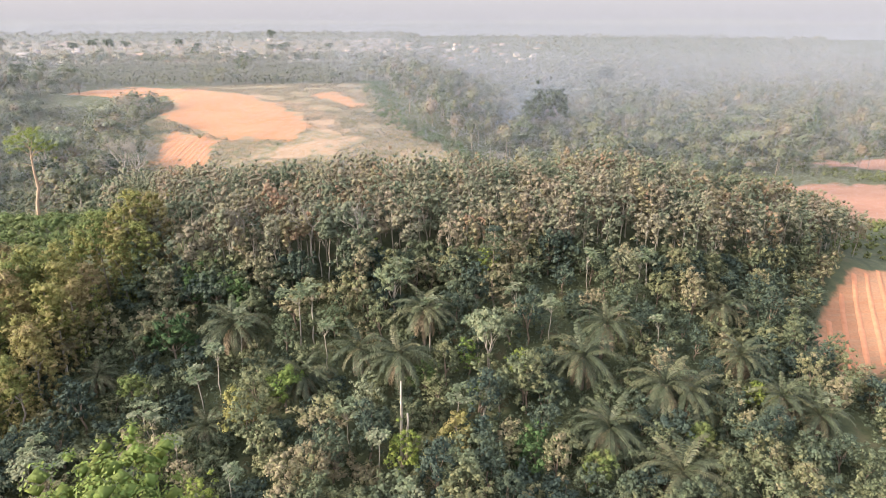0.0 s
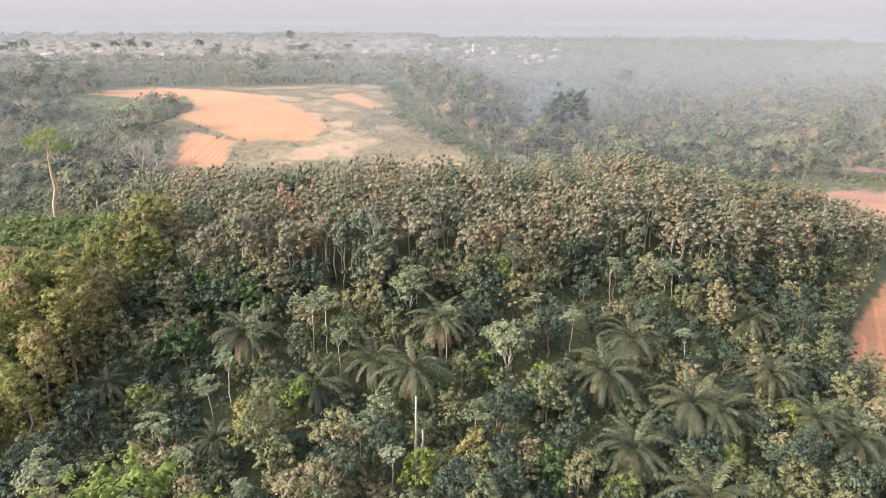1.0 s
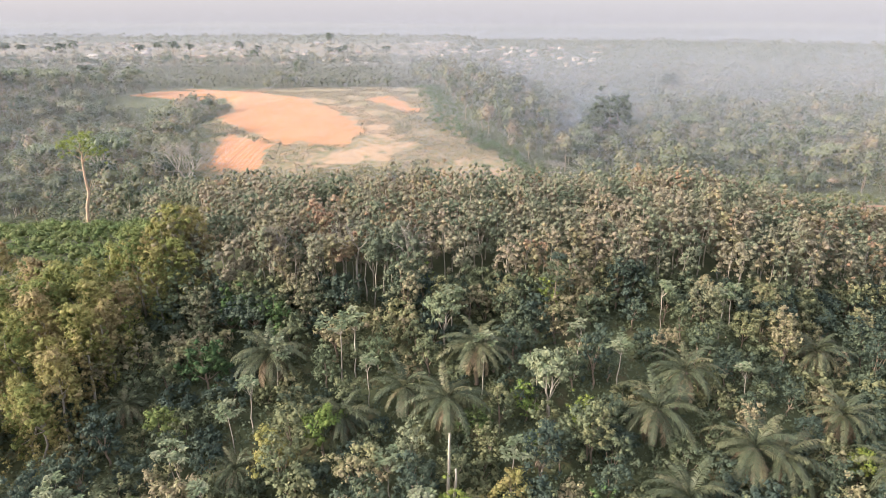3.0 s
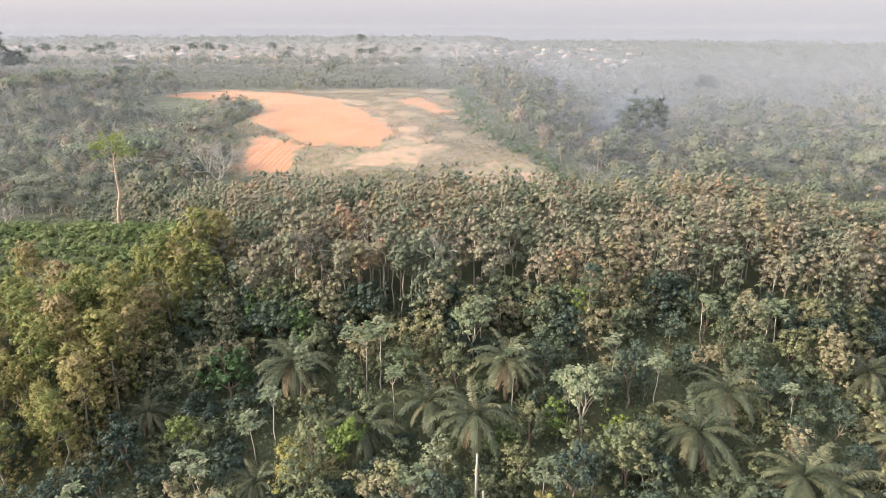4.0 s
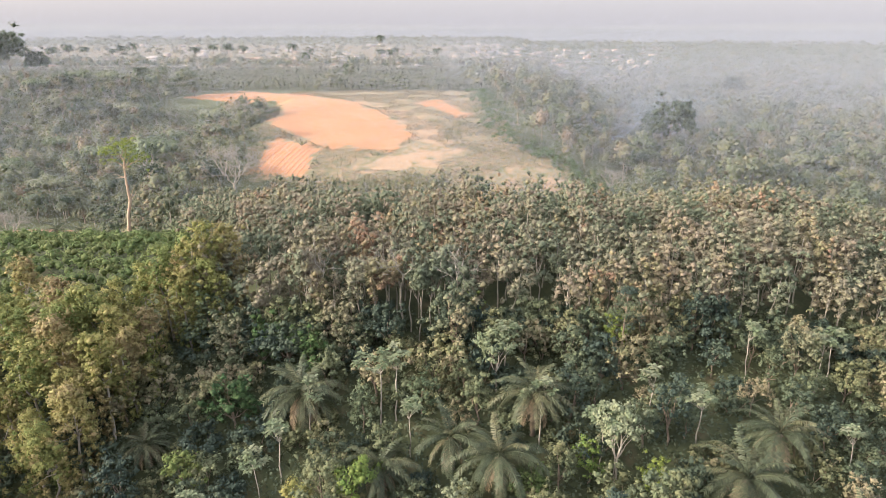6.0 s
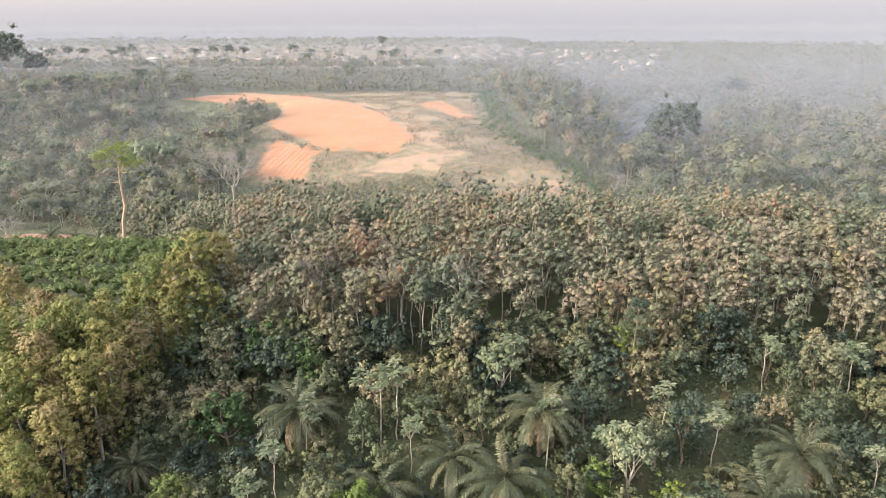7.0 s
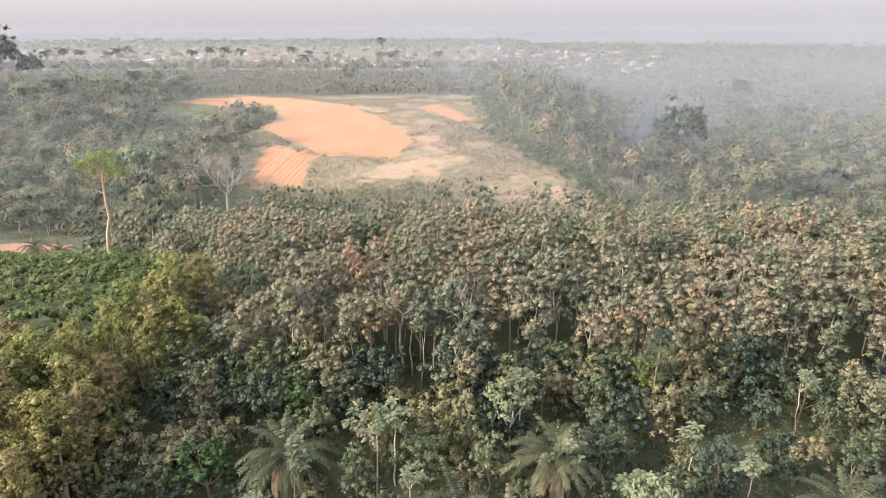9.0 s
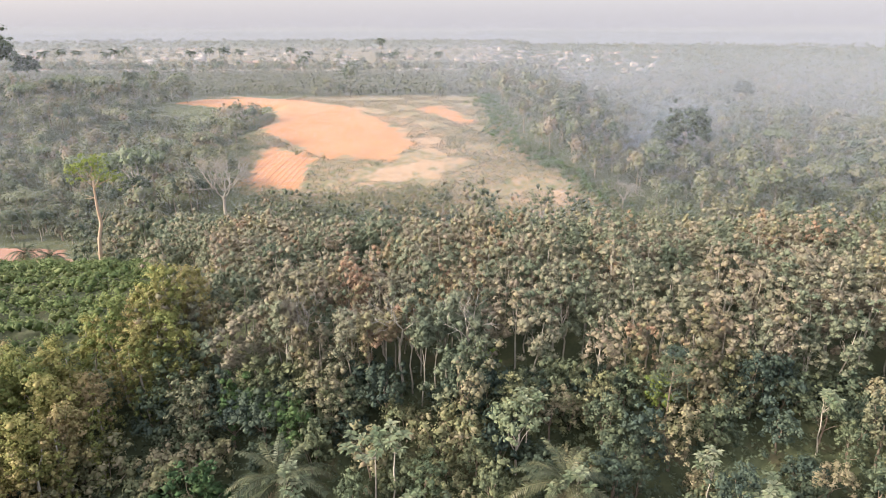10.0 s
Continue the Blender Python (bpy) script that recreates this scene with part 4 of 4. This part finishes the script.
places = [(x, y, land(x, y), turn(), rng.uniform(0.7, 1.5)) for x, y in spots(-1700, 1900, 880, 2300, 35) if abs(x) < 60 + 0.8 * y and rng.random() < (0.62 if y < 1700 and -0.68 * y < x < 0.12 * y else 0.8)]
spread_joined("distant_woods", far_kinds, places, M_WOOD, "distant belts of trees between the houses", "woods", False)

# tall trees that stand out of the woods
big_kind = broadleaf(22, 7.2, M_DEEP, "emergent_tree", "tall dark tree standing out of the valley woods", "tall trees of the valley", 95, 0.42, (0.85, 0.6), 22)
for x, y, s in [(107, 309, 1.38), (237, 540, 1.1), (-302, 470, 1.75), (-318, 478, 1.5), (-326, 465, 1.6), (-288, 480, 1.1), (-108, 246, 0.62), (-118, 330, 0.5), (101, 316, 1.0)]:
    big_kind.put(x, y, land(x, y), turn(), s)

flat_kind = broadleaf(9, 4.2, M_PALE, "flat_topped_tree", "flat-topped tree with a pale green umbrella crown", "flat-topped trees of the valley", 40, 0.55, (0.55, 0.38), 16, M_PALEBARK, 0.55)
flat_spots = [(-235, 390, 1.1), (-215, 402, 1.0), (-195, 398, 1.1), (-176, 372, 1.0), (-120, 352, 1.0), (-112, 330, 1.1), (-128, 318, 0.9), (-112, 255, 1.5), (-118, 262, 1.3), (-150, 285, 1.0), (-185, 315, 0.9), (-140, 235, 0.9), (-165, 255, 1.0),
              (-104, 300, 0.9), (-225, 330, 1.0), (-200, 280, 0.9), (150, 275, 0.9), (175, 250, 0.9), (190, 262, 0.9), (210, 300, 1.0), (90, 295, 0.9), (240, 330, 1.0), (165, 340, 1.0)]
for x, y, s in flat_spots:
    flat_kind.put(x, y, land(x, y), turn(), s * 1.3, rng.uniform(1.1, 1.35))
understory = [(x, y, land(x, y) + rng.uniform(-1, 3), turn(), rng.uniform(0.8, 1.2)) for x, y in spots(-300, -84, 180, 440, 17) if is_wood(x, y)]
for x, y, s in [(34, 292, 0.95), (59.5, 249, 1.15), (-62, 292, 0.35), (-50, 288, 0.3)]:
    forest_kinds[0].put(x, y, land(x, y), turn(), s)
bare_kind.put(-22, 383, land(-22, 383), 0.3, 0.3, 1.4, (0.0, 0.3))
# ---------------------------------------------------------------- oil palm estate behind the clearing
for i, (x, y, s) in enumerate([(-150, 405, 1.0), (-131, 228, 0.8), (-88, 163, 0.7), (-100, 172, 0.75), (-140, 250, 0.9), (-165, 300, 1.0), (-120, 218, 0.8), (-180, 380, 1.1)]):
    palm_kinds[i % 3].put(x, y, land(x, y), turn(), s)


def low_palm(n=9, length=5.4):
    pieces = []
    for i in range(n):
        g, a = i * 2.4, rng.uniform(-0.1, 1.1)
        p, d = np.array((0, 0, 3.0)), np.array((math.cos(g), math.sin(g), 0))
        pts = [p]
        for k in range(4):
            p = p + (d * math.cos(a) + np.array((0, 0, math.sin(a)))) * length / 4
            a -= 0.5
            pts.append(p)
        side = np.cross(d, (0, 0, 1))
        wd = (0.2, 0.6, 0.65, 0.45, 0.1)
        drop = np.array((0, 0, -0.3))
        v = []
        for q, w in zip(pts, wd):
            v += [q + side * w + drop * w, q, q - side * w + drop * w]
        t = []
        for k in range(4):
            b = k * 3
            t += [(b, b + 1, b + 4), (b, b + 4, b + 3), (b + 1, b + 2, b + 5), (b + 1, b + 5, b + 4)]
        pieces.append((np.array(v), np.array(t)))
    holder = Kind(None)
    holder.arrays = join(pieces)
    return holder


places = []
for row, y in enumerate(np.arange(447, 640, 7.6)):
    for x in np.arange(-480 + (row % 2) * 4, 30 - 0.05 * (y - 440), 8.8):
        if x > -160 or y > 450:
            places.append((x + rng.normal() * 0.7, y + rng.normal() * 0.7, land(x, y) + rng.uniform(-0.5, 1.0), turn(), rng.uniform(0.85, 1.15)))
spread_joined("valley_palms", [low_palm(16, 5.0), low_palm(16, 5.4)], understory, M_FROND, "oil palms scattered through the valley woods", "oil palms", False)
spread_joined("palm_estate", [low_palm(), low_palm(), low_palm()], places, M_FROND, "rows of low oil palms behind the clearing", "oil palms", False)


FAR_FRONDS = [frond_mesh("frond_high", 6.0, 1.15, 1.9, M_DEEP, 10, 1.4, 0.32), frond_mesh("frond_side", 5.6, 0.5, 1.9, M_DEEP, 10, 1.4, 0.32)]


def coconut(height):
    root = thing("coconut_palm", "tall thin palm with a small ragged crown against the haze", "palm tree", "tall palms by the town")
    line = bend((0, 0, -0.5), (rng.normal() * 0.8, rng.normal() * 0.8, height), 5, 0.15)
    part("trunk", tri_mesh("coconut_trunk", *tube(line, [0.36, 0.3, 0.28, 0.26, 0.26, 0.3], 6), M_BARK), root)
    for i in range(18):
        part("frond", FAR_FRONDS[i % 2], root, "", Matrix.Translation(line[-1]) @ Euler((rng.uniform(-0.3, 0.3), rng.uniform(-0.1, 0.3), i * 2.4)).to_matrix().to_4x4() @ Matrix.Scale(1.0, 4))
    return Kind(root)


coco_kinds = [coconut(12), coconut(16), coconut(21)]
for i, (x, y, top) in enumerate([(-216, 590, 23), (-204, 600, 25), (-195, 610, 25), (-202, 640, 23), (-183, 620, 23), (-135, 610, 25), (-113, 560, 20), (-64, 700, 30), (-58, 640, 19), (-50, 640, 19),
                                 (-47, 660, 20), (-5, 640, 20), (-285, 600, 24), (-270, 590, 26), (-304, 620, 21), (-318, 600, 23), (-321, 580, 25), (-336, 580, 23), (-137, 700, 19)]):
    z = land(x, y)
    top += 6
    tallness = (12, 16, 21)
    k = min(range(3), key=lambda q: abs(tallness[q] - (top - z)))
    coco_kinds[k].put(x, y, z, turn(), 1.0, (top - z) / tallness[k])

for x, y, s in [(-163, 349, 1.05), (-178, 402, 1.0), (-128, 300, 0.85)]:
    coco_kinds[1].put(x, y, land(x, y), turn(), s)

# ---------------------------------------------------------------- town


def box(x0, x1, y0, y1, z0, z1):
    v = np.array([(x, y, z) for z in (z0, z1) for y in (y0, y1) for x in (x0, x1)], float)
    q = [(0, 2, 3, 1), (4, 5, 7, 6), (0, 1, 5, 4), (2, 6, 7, 3), (0, 4, 6, 2), (1, 3, 7, 5)]
    return v, np.array([t for a, b, c, d in q for t in ((a, b, c), (a, c, d))])


def house(w, d, hgt, roof, hip=0.0, name="house", label="low plastered house with a sheet-metal roof"):
    root = thing(name, label, "house", "houses of the town")
    part("wall", tri_mesh("wall", *box(-w / 2, w / 2, -d / 2, d / 2, -1.2, hgt), M_WALL), root)
    rise, o = d * 0.22, 0.5
    top = np.array([(-w / 2 - o, -d / 2 - o, hgt), (w / 2 + o, -d / 2 - o, hgt), (w / 2 + o, d / 2 + o, hgt), (-w / 2 - o, d / 2 + o, hgt), (-w / 2 + hip, 0, hgt + rise), (w / 2 - hip, 0, hgt + rise)])
    low = top - np.array((0, 0, 0.18))
    tri = [(0, 1, 5), (0, 5, 4), (2, 3, 4), (2, 4, 5), (1, 2, 5), (3, 0, 4)]
    edge = [(a, b, b + 6, a, b + 6, a + 6) for a, b in ((0, 1), (1, 2), (2, 3), (3, 0))]
    tris = tri + [t[::-1] for t in [tuple(i + 6 for i in q) for q in tri]] + [t for e in edge for t in ((e[0], e[2], e[1]), (e[3], e[5], e[4]))]
    part("roof", tri_mesh("roof", np.concatenate([top, low]), np.array(tris), roof), root)
    n = max(2, int(w / 4))
    for i in range(n):
        x = -w / 2 + w * (i + 0.5) / n
        if i == n // 2:
            part("door", tri_mesh("door", *box(x - 0.5, x + 0.5, -d / 2 - 0.06, -d / 2 + 0.05, 0, 2.1), M_DARK), root, "dark door")
        else:
            part("window", tri_mesh("window", *box(x - 0.6, x + 0.6, -d / 2 - 0.05, -d / 2 + 0.05, 1.0, 2.2), M_DARK), root, "dark window")
    return Kind(root)


house_kinds = [house(14, 9, 3.4, M_ROOF), house(10, 8, 3.2, M_ROOF, 3), house(18, 9, 4.0, M_RUST), house(12, 9, 6.2, M_ROOF, 3, "house", "two-storey plastered house with a pale roof"), house(9, 7, 3.0, M_RUST)]
hr = random.Random(5)
for x, y, g, s, k in [(-430, 770, 0.1, 1.6, 2), (-400, 762, 0.0, 1.5, 0), (-372, 770, -0.1, 1.4, 3), (-345, 764, 0.1, 1.5, 2), (-318, 775, 0.0, 1.3, 0), (-395, 810, 0.1, 1.4, 1), (-355, 815, 0.0, 1.5, 3), (-120, 768, 0.1, 1.3, 3),
                      (-98, 775, 0.0, 1.4, 0), (-76, 770, -0.1, 1.3, 3), (-55, 780, 0.1, 1.3, 2), (-140, 790, 0.1, 1.3, 1), (-225, 775, 0.0, 1.3, 0), (-190, 790, 0.1, 1.2, 4), (-30, 790, 0.0, 1.2, 1)]:
    house_kinds[k].put(x, y, land(x, y), g, s * 0.78)
n = 0
while n < 205:
    y = 730 + 900 * hr.random() ** 1.3
    x = hr.uniform(-0.66, 0.12) * y
    if n % 3 == 0:
        x = hr.uniform(0.05, 0.36) * y
        y += 120
    k = house_kinds[hr.randrange(5)]
    k.put(x, y, land(x, y), hr.uniform(-0.5, 0.5), hr.uniform(0.8, 1.25) * (1.2 if y < 950 and n % 3 else 0.9))
    n += 1
shed = house(26, 12, 4.5, M_ROOF, 0, "shed", "long white-roofed shed in the valley")
for x, y, g, s in [(306, 516, 0.1, 0.55), (298, 545, 0.0, 0.5), (395, 590, 0.3, 0.5), (410, 600, -0.2, 0.5), (430, 585, 0.2, 0.5), (250, 430, 0.2, 0.35)]:
    shed.put(x, y, land(x, y), g, s)

# ---------------------------------------------------------------- clearing: tilled rows, grass, bushes


def ridges(poly, start, along, across, count, length, width, tall):
    a = Vector(along).normalized()
    b = Vector(across)
    for i in range(count):
        s = Vector(start) + b * i
        pts = []
        k = 0.0
        while k < length:
            p = s + a * k
            if inside(poly, p.x, p.y) > 0.8:
                pts.append(p)
            k += 1.5
        if len(pts) < 3:
            continue
        side = Vector((a.y, -a.x))
        v, t = [], []
        for j, p in enumerate(pts):
            e = 0.2 if j in (0, len(pts) - 1) else 1.0
            hgt = tall * e * rng.uniform(0.7, 1.2)
            for off, up in ((-1, -0.12), (-0.35, 1), (0.35, 0.95), (1, -0.12)):
                q = p + side * off * width * rng.uniform(0.85, 1.1)
                v.append((q.x, q.y, land(q.x, q.y) + up * hgt))
            if j:
                c = (j - 1) * 4
                for m in range(3):
                    t += [(c + m, c + m + 1, c + m + 5), (c + m, c + m + 5, c + m + 4)]
        part("furrow_ridge", tri_mesh("furrow_ridge", np.array(v), np.array(t), M_RIDGE), ground)


ridges(TILLED_FAR, (-86, 258), (0.22, 1), (2.3, 0), 14, 55, 0.5, 0.14)
ridges(TILLED_NEAR, (70, 64), (0.75, 1), (2.9, -0.6), 27, 75, 0.55, 0.28)

tufts = [(x, y, land(x, y) + 0.15) for x, y in spots(-95, 62, 240, 442, 1.5)
         if inside(HILL, x, y) > -3 and inside(CLEARED, x, y) < 0 and inside(TILLED_FAR, x, y) < 0 and inside(BAND, x, y) < 0 and inside(CLEARED_SMALL, x, y) < 0 and noise.noise(Vector((x * 0.07, y * 0.07, 0))) > -0.15]
tagged(new("hill_grass", tri_mesh("hill_grass", *clumped(np.array(tufts), rng.uniform(0.3, 0.7, len(tufts)), 6, 0.6, 0.3, 0.6, 0.0), M_GRASS)), "dry grass tufts on the cleared hill", "grass", kind="stuff")
bush = [(x, y, land(x, y) + 0.5) for x, y in spots(-95, 75, 238, 345, 2.6)
        if inside(HILL, x, y) > -6 and inside(CLEARED, x, y) < -1 and inside(TILLED_FAR, x, y) < -1 and inside(BAND, x, y) < -1 and noise.noise(Vector((x * 0.04, y * 0.10, 5))) > 0.04]
tagged(new("hill_scrub", tri_mesh("hill_scrub", *clumped(np.array(bush), rng.uniform(0.6, 1.3, len(bush)), 16, 0.55, 0.38, 0.8), M_WOOD)), "low green scrub on the flank of the cleared hill", "scrub", kind="stuff")

brow = [(x, y, land(x, y) + rng.uniform(0.1, 0.8)) for x, y in spots(-156, -80, 335, 446, 1.9)
        if inside(CLEARED, x, y) < -1.5 and x < hill_left(y) + 60 and y < 388 and inside(STRIP, x, y) < -2]
tagged(new("brow_scrub", tri_mesh("brow_scrub", *clumped(np.array(brow), rng.uniform(0.5, 1.0, len(brow)), 16, 0.55, 0.4, 0.5, dense=0.6), M_WOOD)), "bushy scrub below the brow of the clearing", "scrub", kind="stuff")
fringe = [(x, y, land(x, y) + rng.uniform(0.2, 1.2)) for x, y in spots(84, 300, 104, 290, 3.0)
          if inside(RED_FIELD, x, y) < -2 and inside(RED_FIELD_FAR, x, y) < -2 and inside(TILLED_NEAR, x, y) < -1.5 and x > min(118 + 0.12 * (y - 150), 70 + 2.6 * (y - 95)) and x < 40 + 0.85 * y and noise.noise(Vector((x * 0.05, y * 0.07, 8))) > -0.12]
tagged(new("fringe_scrub", tri_mesh("fringe_scrub", *clumped(np.array(fringe), rng.uniform(0.6, 1.7, len(fringe)), 20, 0.55, 0.38, 0.5, dense=0.6), M_FIELD)), "light green bushes round the bare red field", "scrub", kind="stuff")

edge = []
for y in np.arange(250, 440, 1.6):
    for k in range(3):
        x = hill_right(float(y)) + rng.normal() * 4.5 + 1
        edge.append((x, float(y), land(x, float(y)) + rng.uniform(0.4, 1.6)))
tagged(new("edge_scrub", tri_mesh("edge_scrub", *clumped(np.array(edge), rng.uniform(0.8, 2.0, len(edge)), 26, 0.75, 0.5, 0.5), M_FIELD)), "light green scrub along the edge of the cleared hill", "scrub", kind="stuff")

foot = [(x, y, land(x, y) + rng.uniform(0.3, 1.6)) for x, y in spots(-62, 2, 244, 266, 1.9) if inside(TILLED_FAR, x, y) < -1.5 and inside(BAND, x, y) < -2 and y < 258 + 0.12 * (x + 55) + 5 * noise.noise(Vector((x * 0.12, 3, 1)))]
tagged(new("foot_scrub", tri_mesh("foot_scrub", *clumped(np.array(foot), rng.uniform(0.7, 1.6, len(foot)), 30, 0.6, 0.4, 0.5), M_JUNGLE)), "green bushes along the foot of the cleared hill", "scrub", kind="stuff")

# ---------------------------------------------------------------- haze


def haze_mat(name, col):
    m, nt, bsdf, out = node_mat(name)
    d = nt.nodes.new("ShaderNodeBsdfDiffuse")
    t = nt.nodes.new("ShaderNodeBsdfTranslucent")
    x = nt.nodes.new("ShaderNodeMixShader")
    x.inputs[0].default_value = 0.5
    for n in (d, t):
        n.inputs["Color"].default_value = (*col, 1)
    nt.links.new(d.outputs[0], x.inputs[1])
    nt.links.new(t.outputs[0], x.inputs[2])
    nt.links.new(x.outputs[0], out.inputs["Surface"])
    return m


def threads(x, y, z, length, width):
    """Threads of smoke, far thinner than the eye can part: long slim slivers, drifting every way."""
    n = len(x)
    tilt = rng.uniform(0, math.pi, (n, 1))
    d = unit(np.concatenate([np.cos(tilt), rng.normal(size=(n, 1)) * 0.1, np.sin(tilt)], 1))
    length = np.minimum(length, 40 + 60 * np.abs(np.cos(tilt)))
    w = unit(np.cross(d, rng.normal(size=(n, 3))))
    c = np.stack([x, y, z], 1)
    v = np.stack([c - d * length / 2 - w * width / 2, c - d * length / 2 + w * width / 2, c + d * length / 2], 1).reshape(-1, 3)
    return v, np.arange(n * 3).reshape(-1, 3)


def haze_bank(n, y0, y1, power, top, length, width, x0=-0.82, x1=1.08):
    y = y0 + (y1 - y0) * rng.random(n) ** power
    x = rng.uniform(x0, x1, n) * (y + 30)
    z = -14 + (top + 14) * rng.random(n) ** 1.15
    return threads(x, y, z, (length[0] + y * length[1])[:, None], (width[0] + y * width[1])[:, None])


# faint over the near ground, thick in the valley where the fire burns, thickest beyond the palm estate
banks = join([haze_bank(14000, 150, 250, 0.9, 40, (70, 0), (0.0005, 0.000015)),
              haze_bank(98000, 190, 700, 1.0, 46, (100, 0), (0.0015, 0.000026), 0.0, 1.08),
              haze_bank(48000, 190, 620, 1.0, 46, (90, 0), (0.0008, 0.000018), -0.82, 0.02),
              haze_bank(30000, 600, 1500, 1.0, 44, (110, 0), (0.0012, 0.00003), -0.82, 0.1),
              haze_bank(29000, 610, 2200, 1.15, 48, (110, 0), (0.0012, 0.00003))])
haze = tri_mesh("haze", *banks, haze_mat("smoke_haze", (0.366, 0.388, 0.452)))
tagged(new("haze", haze), "thin smoky haze hanging over the valley and the town", "haze", kind="stuff")


# one fire smokes in the valley
sn = 4500
lift = rng.random(sn)
plume = threads(88 + 26 * lift + rng.normal(size=sn) * (5 + 12 * lift), 322 + rng.normal(size=sn) * 7, -9 + 26 * lift + rng.normal(size=sn) * 3, np.full((sn, 1), 9.0), np.full((sn, 1), 0.03))
tagged(new("smoke_plume", tri_mesh("smoke_plume", *plume, haze_mat("blue_smoke", (0.34, 0.40, 0.52)))), "thin blue smoke drifting up from the valley woods", "smoke", kind="stuff")


# ---------------------------------------------------------------- last hills before the sky


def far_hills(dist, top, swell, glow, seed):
    m, nt, bsdf, out = node_mat("glowing_haze_grey")
    # the hills emit an even pale grey, which stands in for haze over them
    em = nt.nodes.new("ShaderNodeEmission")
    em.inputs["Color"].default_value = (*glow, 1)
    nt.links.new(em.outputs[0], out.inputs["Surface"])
    v, t = [], []
    for i in range(181):
        g = radians(-75 + 150 * i / 180)
        z = top + swell * (noise.noise(Vector((g * 3.0, seed, 0))) + 0.4 * noise.noise(Vector((g * 11, seed, 4))))
        x, y = math.sin(g) * dist, math.cos(g) * dist
        v += [(x, y, -40), (x, y, z)]
        if i:
            b = i * 2
            t += [(b - 2, b, b + 1), (b - 2, b + 1, b - 1)]
    return tagged(new("backdrop", tri_mesh("far_hills", np.array(v), np.array(t), m)), "last low hills, backdrop with the haze put in as a pale glow", "backdrop", kind="structure")


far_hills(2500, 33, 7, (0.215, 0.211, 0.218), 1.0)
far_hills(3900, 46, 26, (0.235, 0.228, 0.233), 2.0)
